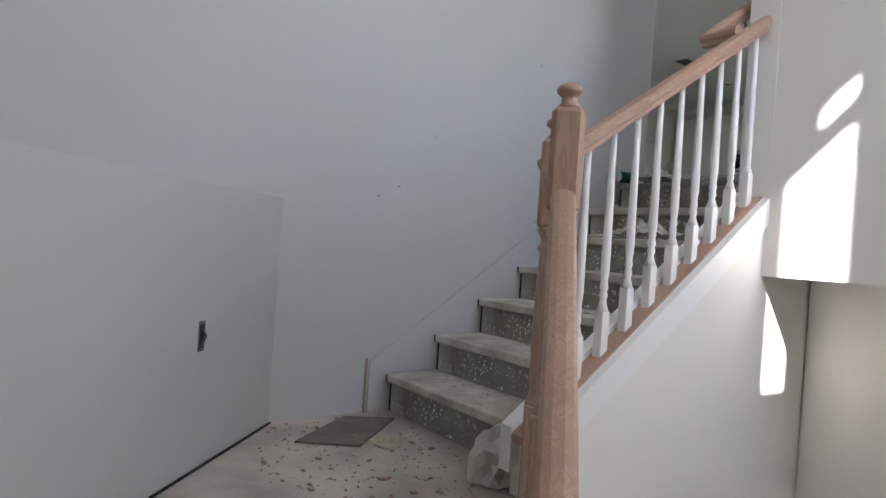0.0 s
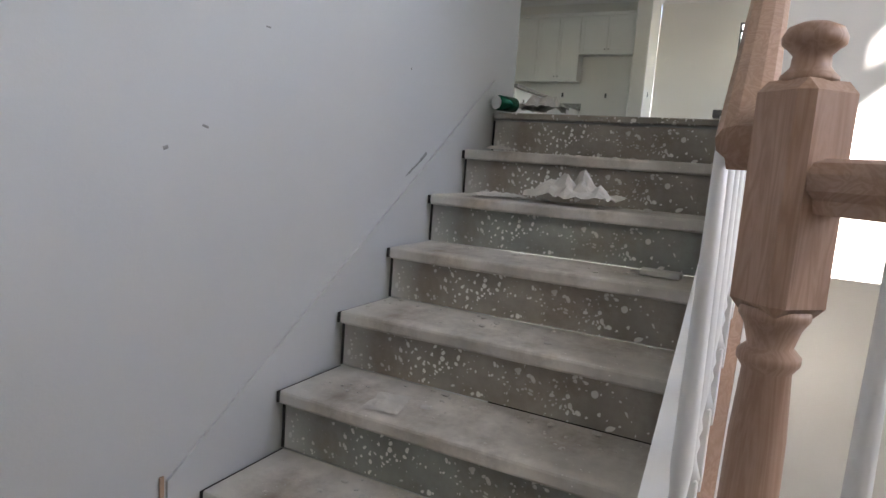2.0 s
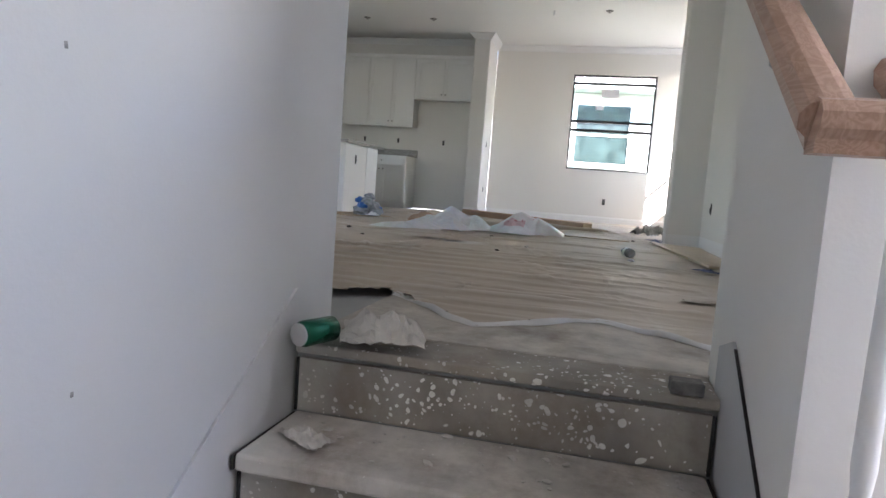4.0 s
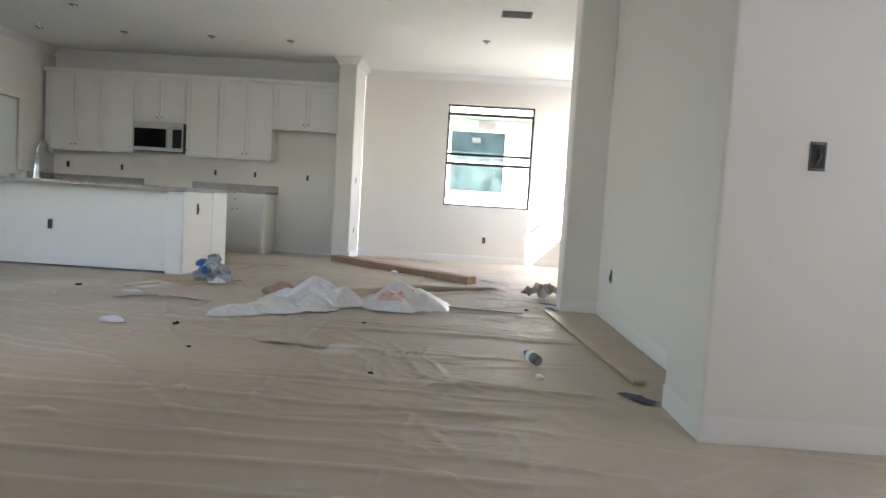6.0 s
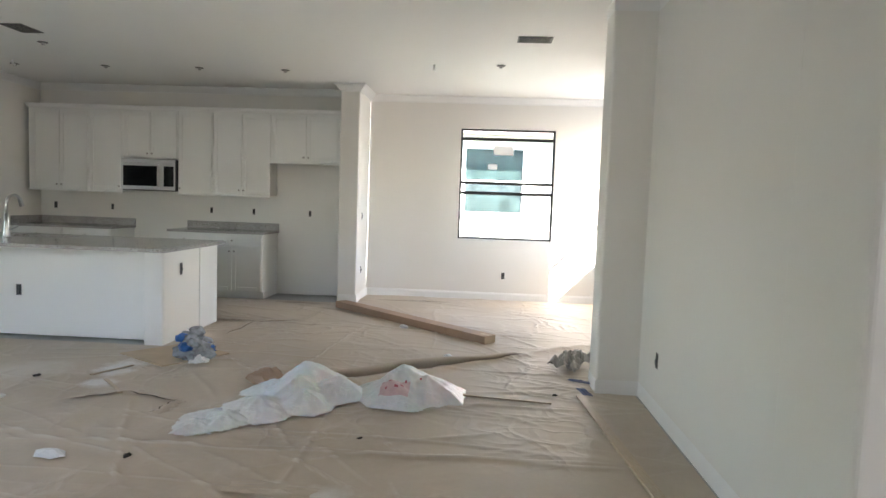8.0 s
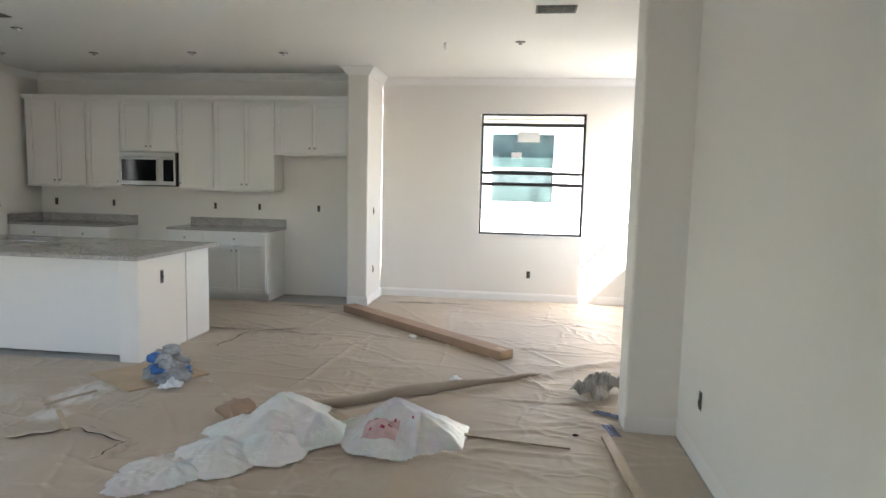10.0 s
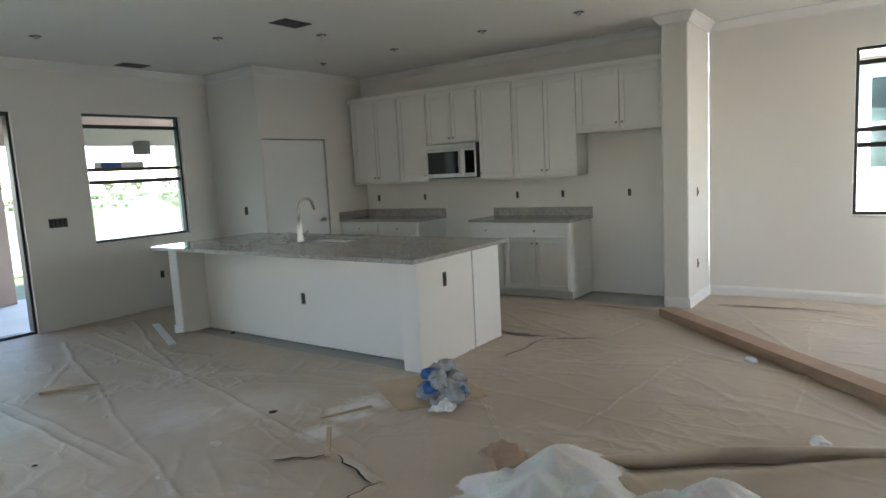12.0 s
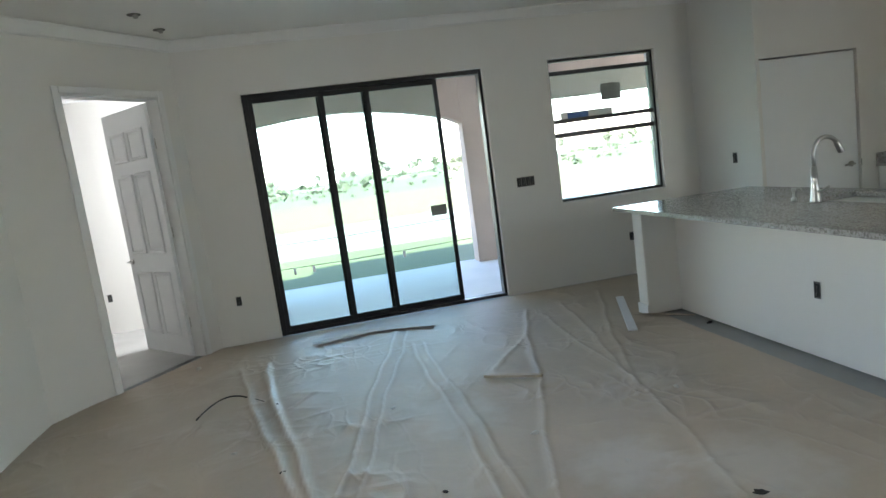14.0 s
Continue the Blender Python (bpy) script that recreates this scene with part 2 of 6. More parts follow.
def wall(name, p, q, thick, z0, z1, holes=(), material=None, label="", side=1):
    """A wall whose face runs from p to q in plan; its thickness lies to the right of that way (side=1). Holes: (u0, u1, z0, z1)."""
    p, q = Vector((*p, 0)), Vector((*q, 0))
    d = (q - p).normalized()
    n = Vector((d.y, -d.x, 0)) * side
    length = (q - p).length
    us = sorted({0.0, length, *[h[0] for h in holes], *[h[1] for h in holes]})
    zs = sorted({z0, z1, *[h[2] for h in holes], *[h[3] for h in holes]})
    bm = bmesh.new()
    cache = {}

    def v(u, t, z):
        key = (round(u, 4), t, round(z, 4))
        if key not in cache:
            cache[key] = bm.verts.new(p + d * u + n * (thick * t) + Vector((0, 0, z)))
        return cache[key]

    def solid(i, j):
        if not (0 <= i < len(us) - 1 and 0 <= j < len(zs) - 1):
            return False
        u, z = (us[i] + us[i + 1]) / 2, (zs[j] + zs[j + 1]) / 2
        return not any(h[0] < u < h[1] and h[2] < z < h[3] for h in holes)

    for i in range(len(us) - 1):
        for j in range(len(zs) - 1):
            if not solid(i, j):
                continue
            a, b, c, e = us[i], us[i + 1], zs[j], zs[j + 1]
            bm.faces.new((v(a, 0, c), v(b, 0, c), v(b, 0, e), v(a, 0, e)))
            bm.faces.new((v(a, 1, c), v(a, 1, e), v(b, 1, e), v(b, 1, c)))
            if not solid(i - 1, j):
                bm.faces.new((v(a, 0, c), v(a, 0, e), v(a, 1, e), v(a, 1, c)))
            if not solid(i + 1, j):
                bm.faces.new((v(b, 0, c), v(b, 1, c), v(b, 1, e), v(b, 0, e)))
            if not solid(i, j - 1):
                bm.faces.new((v(a, 0, c), v(a, 1, c), v(b, 1, c), v(b, 0, c)))
            if not solid(i, j + 1):
                bm.faces.new((v(a, 0, e), v(b, 0, e), v(b, 1, e), v(a, 1, e)))
    bmesh.ops.recalc_face_normals(bm, faces=bm.faces[:])
    return thing(name, bm, material or WALL, label, "wall", kind="structure")


# ---------- the large structure ----------
CZ = 3.04                  # ceiling
RISE, RUN = 0.1775, 0.261
NOSE1 = 1.526              # first nosing of the upper flight
LAND = -7 * RISE           # landing height
LOW = LAND - 4 * RISE      # lower floor
TOPX = NOSE1 + 6 * RUN     # edge of the upper floor
LY, RY, OUT_Y = 2.545, 1.52, 1.385   # stair wall faces; outer face of the low wall
WALLX = 2.66               # where the wall beside the upper stairs begins
SLY, WX, KX = 9.803, 13.256, 12.963  # slider wall, nook window wall, kitchen wall
SILL = 0.93


def slope(x):
    """Height of the nosing line."""
    return -6 * RISE + (x - NOSE1) * RISE / RUN


bm = bmesh.new()
prism(bm, [(TOPX + 0.05, -0.5), (TOPX + 0.05, LY), (3.36, LY), (3.36, 10.0), (13.5, 10.0), (13.5, -0.5)], -0.30, -0.025)
thing("floor", bm, CONCRETE, "bare concrete floor slab under brown paper", "floor", kind="structure")
bm = bmesh.new()
prism(bm, [(WALLX, -1.2), (WALLX, OUT_Y), (TOPX - 0.02, OUT_Y), (TOPX - 0.02, -0.5), (5.3, -0.5), (5.3, -1.2)], -0.49, -0.03)
thing("foyer_soffit", bm, WALL, "painted soffit under the upper floor", "soffit", kind="structure")
bm = bmesh.new()
prism(bm, [(1.21, 1.14), (1.36, 1.30), (1.56, 1.34), (1.56, LY), (0.975, LY), (0.39, 1.96)], LAND - 0.2, LAND)
thing("landing_floor", bm, STAIRWOOD, "dusty plywood stair landing with paint spots", "floor", kind="structure")
bm = bmesh.new()
prism(bm, [(-1.7, -1.3), (4.4, -1.3), (4.4, 1.39), (1.2, 1.39), (0.39, 1.96), (-1.7, -0.1)], LOW - 0.2, LOW)
thing("lower_floor", bm, CONCRETE, "bare concrete lower floor", "floor", kind="structure")

wall("wall_stair_left", (-1.84, LY), (3.36, LY), 0.14, LOW, CZ, (), WALL_SHADED, "white painted wall beside the stairs, darkened for its shade", side=-1)
wall("wall_stair_right", (WALLX, OUT_Y), (3.33, OUT_Y), RY - OUT_Y, -0.49, CZ, (), WALL, "white painted wall at the top of the stairs", side=-1)
wall("wall_foyer_upper", (WALLX + 0.002, -1.2), (WALLX + 0.002, OUT_Y), 0.12, -0.488, CZ, (), WALL, "white wall above the foyer with sunlight on it", side=1)
wall("wall_foyer_lower", (3.10, -1.2), (3.10, OUT_Y - 0.002), 0.12, LOW, -0.49, (), WALL, "cream wall under the soffit", side=1)
# unseen side: openings cut to shape the sun patches and pass fill light
wall("wall_foyer_south", (-1.7, -1.2), (5.3, -1.2), 0.08, LOW, CZ, [(2.296, 2.54, 1.60, 2.48), (2.39, 2.54, 2.51, 2.66), (3.396, 4.3, 0.6, 2.31)], WALL, "white foyer wall with high window and openings added for light", side=1)
wall("wall_foyer_west", (-1.7, -1.2), (-1.7, -0.1), 0.15, LOW, CZ, (), WALL, "white foyer side wall", side=-1)
wall("wall_landing_diagonal", (-1.7, -0.13), (0.975, LY), 0.14, LOW, -0.30, (), WALL_SHADED, "half-height angled white wall beside the landing", side=-1)
wall("wall_landing_corner", (-1.704, -0.1), (-1.704, LY - 0.002), 0.13, LOW, CZ, (), WALL_SHADED, "white wall over the landing ledge", side=-1)
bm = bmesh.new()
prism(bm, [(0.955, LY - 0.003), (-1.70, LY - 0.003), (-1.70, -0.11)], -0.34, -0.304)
thing("landing_ledge", bm, WALL_SHADED, "white ledge over the angled half wall", "ledge", kind="structure")
# low wall under the balustrade
bm = bmesh.new()
lo = [(1.40, LOW), (3.6, LOW), (3.6, -0.49), (WALLX, -0.49), (WALLX, slope(WALLX) + 0.12), (1.40, slope(1.40) + 0.12)]
for y in (OUT_Y + 0.004, RY - 0.004):
    bm.faces.new([bm.verts.new((x, y, z)) for x, z in lo])
bm.faces.ensure_lookup_table()
a, b = list(bm.faces[0].verts), list(bm.faces[1].verts)
for k in range(len(a)):
    bm.faces.new((a[k], a[(k + 1) % len(a)], b[(k + 1) % len(a)], b[k]))
bmesh.ops.recalc_face_normals(bm, faces=bm.faces[:])
thing("wall_under_stair", bm, WALL, "white stepped wall below the stair balustrade", "wall", kind="structure")

wall("wall_long", (5.80, 0.745), (8.72, 0.745), 0.14, 0, CZ, (), WALL, "white painted long wall", side=1)
bm = bmesh.new()
box(bm, 5.33, 5.80, -0.33, 1.0, 0, CZ, 0.022, 4)
thing("wall_block", bm, WALL, "white wall end with rounded corner", "wall", kind="structure")
bm = bmesh.new()
box(bm, 8.58, 8.88, 0.60, 1.075, 0, CZ, 0.022, 4)
thing("wall_pilaster", bm, WALL, "white painted pilaster with rounded corners", "wall", kind="structure")
wall("wall_window", (WX, -0.33), (WX, 3.75), 0.22, 0, CZ, [(1.285, 2.70, 0.92, 2.58)], WALL, "cream wall with the nook window", side=1)
wall("wall_nook_south", (8.74, -0.33), (WX + 0.22, -0.33), 0.2, 0, CZ, [(3.33, 4.31, 1.2, 2.62)], WALL, "cream nook wall with window", side=1)
wall("wall_nook_west", (8.74, -0.33), (8.74, 0.60), 0.14, 0, CZ, (), WALL, "cream nook side wall", side=-1)
# opening added only to let the hall fill lamp in
wall("wall_hall_south", (2.8, -0.5), (5.33, -0.5), 0.15, 0, CZ, [(0.5, 2.0, 0.5, 2.44)], WALL, "white hall wall", side=1)
bm = bmesh.new()
box(bm, 12.42, WX, 3.75, 4.02, 0, CZ, 0.018, 3)
thing("wall_fridge_partition", bm, WALL, "white partition beside the fridge recess", "wall", kind="structure")
wall("wall_kitchen", (KX, 4.02), (KX, 8.75), 0.30, 0, CZ, (), WALL, "cream kitchen wall", side=1)
PDX0, PDX1 = 11.02, 12.14
wall("wall_pantry", (10.98, 8.75), (WX, 8.75), 0.12, 0, CZ, [(PDX0 - 10.98, PDX1 - 10.98, 0, 2.13)], WALL, "cream pantry wall with a door", side=-1)
wall("wall_pantry_east", (13.26, 8.87), (13.26, SLY), 0.14, 0, CZ, (), WALL, "cream pantry back wall", side=1)
wall("wall_pantry_side", (10.98, 8.87), (10.98, SLY), 0.12, 0, CZ, (), WALL, "cream pantry side wall", side=1)
wall("wall_slider", (5.47, SLY), (13.4, SLY), 0.22, 0, CZ, [(6.06 - 5.47, 8.535 - 5.47, 0.0, 2.48), (9.275 - 5.47, 10.54 - 5.47, 0.94, 2.49)], WALL, "cream wall with sliding door and window", side=-1)
DP, DQ = Vector((4.40, 8.32, 0)), Vector((5.47, SLY, 0))   # angled wall with the bedroom door
DD = (DQ - DP).normalized()
DOOR_U0, DOOR_U1 = 0.62, 1.60
wall("wall_door_diagonal", DP.xy, DQ.xy, 0.13, 0, CZ, [(DOOR_U0, DOOR_U1, 0, 2.51)], WALL, "cream angled wall with a doorway", side=-1)
# opening added only to let the west fill lamp in
wall("wall_west", (4.40, 3.70), (4.40, 8.32), 0.14, 0, CZ, [(1.0, 2.0, 0.9, 2.3)], WALL, "cream side wall of the living room", side=-1)
wall("wall_stair_back", (3.36, 2.685), (3.36, 3.70), 0.14, 0, CZ, (), WALL, "cream wall behind the stairs", side=-1)
wall("wall_living_jog", (3.22, 3.70), (4.40, 3.70), 0.14, 0, CZ, (), WALL, "cream wall jog of the living room", side=-1)
# bedroom behind the angled wall
wall("wall_bedroom_north", (2.2, 11.6), (6.0, 11.6), 0.15, 0, CZ, (), WALL, "pale bedroom wall", side=-1)
wall("wall_bedroom_west", (2.4, 7.0), (2.4, 11.6), 0.15, 0, CZ, (), WALL, "pale bedroom wall", side=-1)
wall("wall_bedroom_south", (2.4, 7.2), (4.26, 7.2), 0.15, 0, CZ, (), WALL, "pale bedroom wall", side=1)
# unseen opening added for the bedroom fill lamp
wall("wall_bedroom_east", (5.9, 10.03), (5.9, 11.6), 0.12, 0, CZ, [(0.3, 1.3, 0.9, 2.4)], WALL, "pale bedroom wall with an unseen opening added for the lamp", side=1)
bm = bmesh.new()
prism(bm, [(2.3, 7.1), (4.3, 7.1), (4.3, 8.3), (5.4, 9.9), (5.9, 10.03), (5.9, 11.6), (2.3, 11.6)], -0.2, -0.001)
thing("bedroom_floor", bm, mat("bedroom_slab", (0.5, 0.49, 0.47), 0.6, vary=0.1, scale=2), "pale dusty bedroom floor", "floor", kind="structure")
bm = bmesh.new()
prism(bm, [(-1.9, -1.5), (-1.9, 4.0), (2.2, 4.0), (2.2, 11.8), (6.05, 11.8), (6.05, 10.1), (13.6, 10.1), (13.6, -0.56), (5.4, -0.56), (5.4, -1.5)], CZ, CZ + 0.15)
thing("ceiling", bm, CEIL, "flat white painted ceiling", "ceiling", kind="structure")

# ---------- floor paper with creases ----------
def crease(P, p, q, width, height):
    """Height over the points P of a soft fold from p to q."""
    p, q = np.array(p), np.array(q)
    d = q - p
    length = np.hypot(*d)
    d = d / length
    r = P - p
    u = r @ d
    v = r @ np.array((-d[1], d[0])) + 0.015 * np.sin(u * 3.1 + p[0] * 5) + 0.006 * np.sin(u * 9.7 + p[1])
    ends = np.clip(np.minimum(u, length - u) / 0.25, 0, 1)
    return height * ends * np.exp(-(v / width) ** 2)


def paper_sheet(name, x0, x1, y0, y1, step, folds, inside=None):
    nx, ny = int((x1 - x0) / step) + 1, int((y1 - y0) / step) + 1
    X, Y = np.meshgrid(np.linspace(x0, x1, nx), np.linspace(y0, y1, ny), indexing="ij")
    P = np.stack([X, Y], -1)
    Z = 0.0035 * np.sin(X * 4.1 + 1.7 * np.sin(Y * 2.3)) * np.sin(Y * 3.7 + 1.3 * np.sin(X * 1.9)) + 0.003
    rng = np.random.default_rng(7)

    def put(p, q, w, h):
        """Adds one fold, working only on the part of the sheet around it."""
        m = 0.03 + 4 * w
        i0, i1 = (int(np.clip((v - x0) / step, 0, nx)) for v in (min(p[0], q[0]) - m, max(p[0], q[0]) + m + step))
        j0, j1 = (int(np.clip((v - y0) / step, 0, ny)) for v in (min(p[1], q[1]) - m, max(p[1], q[1]) + m + step))
        Z[i0:i1, j0:j1] += crease(P[i0:i1, j0:j1], p, q, w, h)

    for _ in range(500):
        a = np.array((rng.uniform(x0, x1), rng.uniform(y0, y1)))
        ang = rng.normal(1.45, 0.5) if a[1] < 4.8 else rng.normal(0.15, 0.45)
        b = a + (rng.uniform(0.4, 1.6) if a[1] < 4.8 else rng.uniform(0.2, 0.7)) * np.array((math.cos(ang), math.sin(ang)))
        put(a, b, rng.uniform(0.012, 0.024), rng.uniform(0.003, 0.008) * (1.5 if a[1] < 4.8 else 1.0))
    for _ in range(900):
        a = np.array((rng.uniform(x0, x1), rng.uniform(y0, y1)))
        ang = rng.normal(1.5, 0.35) if a[1] < 4.5 else rng.uniform(0, math.pi)
        b = a + rng.uniform(0.15, 0.55) * np.array((math.cos(ang), math.sin(ang)))
        put(a, b, rng.uniform(0.012, 0.03), rng.uniform(-0.005, 0.010))
    for p, q, w, h in folds:
        put(p, q, w, h)
    Z = np.maximum(Z, 0.0008)
    V = np.stack([X, Y, Z], -1).reshape(-1, 3)
    idx = np.arange(nx * ny).reshape(nx, ny)
    F = np.stack([idx[:-1, :-1], idx[1:, :-1], idx[1:, 1:], idx[:-1, 1:]], -1).reshape(-1, 4)
    if inside is not None:
        F = F[inside(V[F].mean(1))]
    me = bpy.data.meshes.new(name)
    me.from_pydata(V.tolist(), [], F.tolist())
    me.polygons.foreach_set("use_smooth", [True] * len(F))
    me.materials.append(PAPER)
    return new(name, me)


EDGE_Y, EDGE_X = (1.0, 1.45, 1.78, 2.16, 2.58, 2.74, 2.9), (3.5, 3.62, 3.86, 3.54, 3.99, 3.86, 3.86)


def paper_edge(y):
    """Torn zig-zag edge of the paper at the head of the stairs."""
    return np.interp(y, EDGE_Y, EDGE_X) + 0.008 * np.sin(y * 41)


def paper_inside(c):
    ok = (c[:, 0] > paper_edge(c[:, 1])) & ((c[:, 1] < LY) | (c[:, 0] > 3.37))
    ok &= ~((c[:, 1] > 8.3) & (c[:, 1] - 8.32 > (c[:, 0] - 4.40) * (SLY - 8.32) / 1.07))
    ok &= ~((c[:, 0] < 8.7) & (c[:, 1] < 0.76) & (c[:, 0] > 5.33))
    ok &= ~((c[:, 0] > 9.4) & (c[:, 0] < 10.6) & (c[:, 1] > 5.0) & (c[:, 1] < 8.3))
    ok &= ~((c[:, 0] > 12.36) & (c[:, 1] > 3.75)) & ~((c[:, 0] > 10.9) & (c[:, 1] > 8.74))
    return ok


FOLDS = [((8.2, 3.35), (10.4, 0.75), 0.06, 0.03), ((5.9, 3.6), (7.2, 9.3), 0.022, 0.02), ((6, 3.6), (7.32, 9.3), 0.018, 0.016), ((6.9, 3.8), (8.5, 9.2), 0.018, 0.014),
         ((8, 4.4), (8.9, 9.3), 0.016, 0.012), ((5.2, 2.9), (9.4, 3.1), 0.016, 0.008), ((4.2, 1.2), (4.4, 4.5), 0.018, 0.013), ((4.9, 1.1), (5.2, 4.8), 0.018, 0.012),
         ((5.7, 1.4), (5.9, 5.2), 0.016, 0.012), ((6.5, 1.6), (6.8, 5.6), 0.016, 0.01), ((7.3, 1.5), (7.5, 4.4), 0.016, 0.012), ((9, 1.4), (9.4, 4.8), 0.015, 0.008),
         ((10.4, 1), (10.9, 4.9), 0.015, 0.008), ((9.6, 2.4), (12.3, 2.6), 0.015, 0.008), ((7.14, 1.05), (7.08, 4.8), 0.02, 0.014), ((8.13, 1.15), (8.14, 2.2), 0.018, 0.014),
         ((5.9, 1.2), (5.85, 4.9), 0.02, 0.013), ((8.9, 3.53), (10.9, 3.28), 0.014, 0.014), ((7, 5), (7.14, 3.5), 0.014, 0.014), ((7.13, 3.5), (7.17, 1.1), 0.014, 0.014),
         ((9.3, 1.5), (12.6, 3.4), 0.014, 0.012), ((10.9, 4.1), (11.9, 3.95), 0.014, 0.014), ((7.24, 8.81), (7.24, 5.5), 0.022, 0.02), ((7.34, 8.79), (7.35, 5.43), 0.018, 0.015),
         ((5.89, 8.95), (6.39, 6.08), 0.022, 0.018), ((5.7, 8.98), (6.29, 6.14), 0.02, 0.02), ((5.93, 9.03), (6.15, 7.51), 0.02, 0.022), ((8.24, 8.36), (7.6, 7.43), 0.016, 0.010),
         ((8.55, 8.92), (8.43, 6.76), 0.014, 0.012), ((9.4, 9.46), (8.28, 6.45), 0.014, 0.012), ((6.47, 7.95), (5.63, 6.89), 0.014, 0.012)]
for k in range(9):
    FOLDS.append(((3.7 + 0.22 * k, 1.6), (3.62 + 0.24 * k, 2.6 + 0.25 * k), 0.018, 0.012 + 0.004 * (k % 3)))
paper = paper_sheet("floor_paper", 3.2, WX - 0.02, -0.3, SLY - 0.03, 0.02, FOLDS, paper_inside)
tagged(paper, "wrinkled brown protection paper covering the floor", "floor paper", kind="structure")


# ---------- staircase ----------
def spotted(name, color, rough, spots):
    """Dusty board with blotches and flung white paint spots."""
    m = mat(name, color, rough, vary=0.22, scale=4.5, fine=38, bump=0.25)
    nt = m.node_tree
    b = nt.nodes["Principled BSDF"]
    base = b.inputs["Base Color"].links[0].from_socket
    tc = nt.nodes.new("ShaderNodeTexCoord")
    warp = nt.nodes.new("ShaderNodeTexNoise")
    warp.inputs["Scale"].default_value = 14
    addv = nt.nodes.new("ShaderNodeMixRGB")
    addv.inputs[0].default_value = 0.045
    nt.links.new(tc.outputs["Object"], addv.inputs[1])
    nt.links.new(warp.outputs["Color"], addv.inputs[2])
    nt.links.new(tc.outputs["Object"], warp.inputs["Vector"])
    socket = base
    where = nt.nodes.new("ShaderNodeTexNoise")
    where.inputs["Scale"].default_value = 5.5
    thin = nt.nodes.new("ShaderNodeMapRange")
    thin.inputs["From Min"].default_value, thin.inputs["From Max"].default_value = 0.36, 0.62
    thin.inputs["To Min"].default_value = 0.25
    nt.links.new(tc.outputs["Object"], where.inputs["Vector"])
    nt.links.new(where.outputs["Fac"], thin.inputs["Value"])
    for scale, size, seed in ((19, 0.105, 0.0), (38, 0.15, 3.0), (72, 0.20, 7.0)):
        vor = nt.nodes.new("ShaderNodeTexVoronoi")
        vor.inputs["Scale"].default_value = scale
        shift = nt.nodes.new("ShaderNodeVectorMath")
        shift.inputs[1].default_value = (seed, seed, seed)
        nt.links.new(addv.outputs[0], shift.inputs[0])
        nt.links.new(shift.outputs[0], vor.inputs["Vector"])
        sep = nt.nodes.new("ShaderNodeSeparateColor")
        nt.links.new(vor.outputs["Color"], sep.inputs[0])
        lim = nt.nodes.new("ShaderNodeMath")
        lim.operation = "MULTIPLY"
        lim.inputs[1].default_value = size * spots
        pick = nt.nodes.new("ShaderNodeMath")
        pick.operation, pick.inputs[1].default_value = "POWER", 1.8
        nt.links.new(sep.outputs[0], pick.inputs[0])
        both = nt.nodes.new("ShaderNodeMath")
        both.operation = "MULTIPLY"
        nt.links.new(pick.outputs[0], both.inputs[0])
        nt.links.new(thin.outputs[0], both.inputs[1])
        nt.links.new(both.outputs[0], lim.inputs[0])
        sub = nt.nodes.new("ShaderNodeMath")
        sub.operation = "SUBTRACT"
        nt.links.new(lim.outputs[0], sub.inputs[0])
        nt.links.new(vor.outputs["Distance"], sub.inputs[1])
        edge = nt.nodes.new("ShaderNodeMapRange")
        edge.inputs["From Min"].default_value, edge.inputs["From Max"].default_value = 0.0, 0.03
        nt.links.new(sub.outputs[0], edge.inputs["Value"])
        mx = nt.nodes.new("ShaderNodeMix")
        mx.data_type = "RGBA"
        mx.inputs["B"].default_value = (0.84, 0.82, 0.77, 1)
        nt.links.new(edge.outputs[0], mx.inputs["Factor"])
        nt.links.new(socket, mx.inputs["A"])
        socket = mx.outputs["Result"]
    dirt = nt.nodes.new("ShaderNodeTexNoise")
    dirt.inputs["Scale"].default_value, dirt.inputs["Detail"].default_value = 3.3, 8
    dirt.inputs["Roughness"].default_value = 0.68
    nt.links.new(tc.outputs["Object"], dirt.inputs["Vector"])
    dr = nt.nodes.new("ShaderNodeMapRange")
    dr.inputs["From Min"].default_value, dr.inputs["From Max"].default_value = 0.48, 0.70
    dr.inputs["To Max"].default_value = 0.75
    nt.links.new(dirt.outputs["Fac"], dr.inputs["Value"])
    dm = nt.nodes.new("ShaderNodeMix")
    dm.data_type = "RGBA"
    dm.inputs["B"].default_value = (0.20, 0.155, 0.115, 1)
    nt.links.new(dr.outputs[0], dm.inputs["Factor"])
    nt.links.new(socket, dm.inputs["A"])
    nt.links.new(dm.outputs["Result"], b.inputs["Base Color"])
    return m


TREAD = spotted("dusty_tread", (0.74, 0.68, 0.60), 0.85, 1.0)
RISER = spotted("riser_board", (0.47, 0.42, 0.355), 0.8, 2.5)


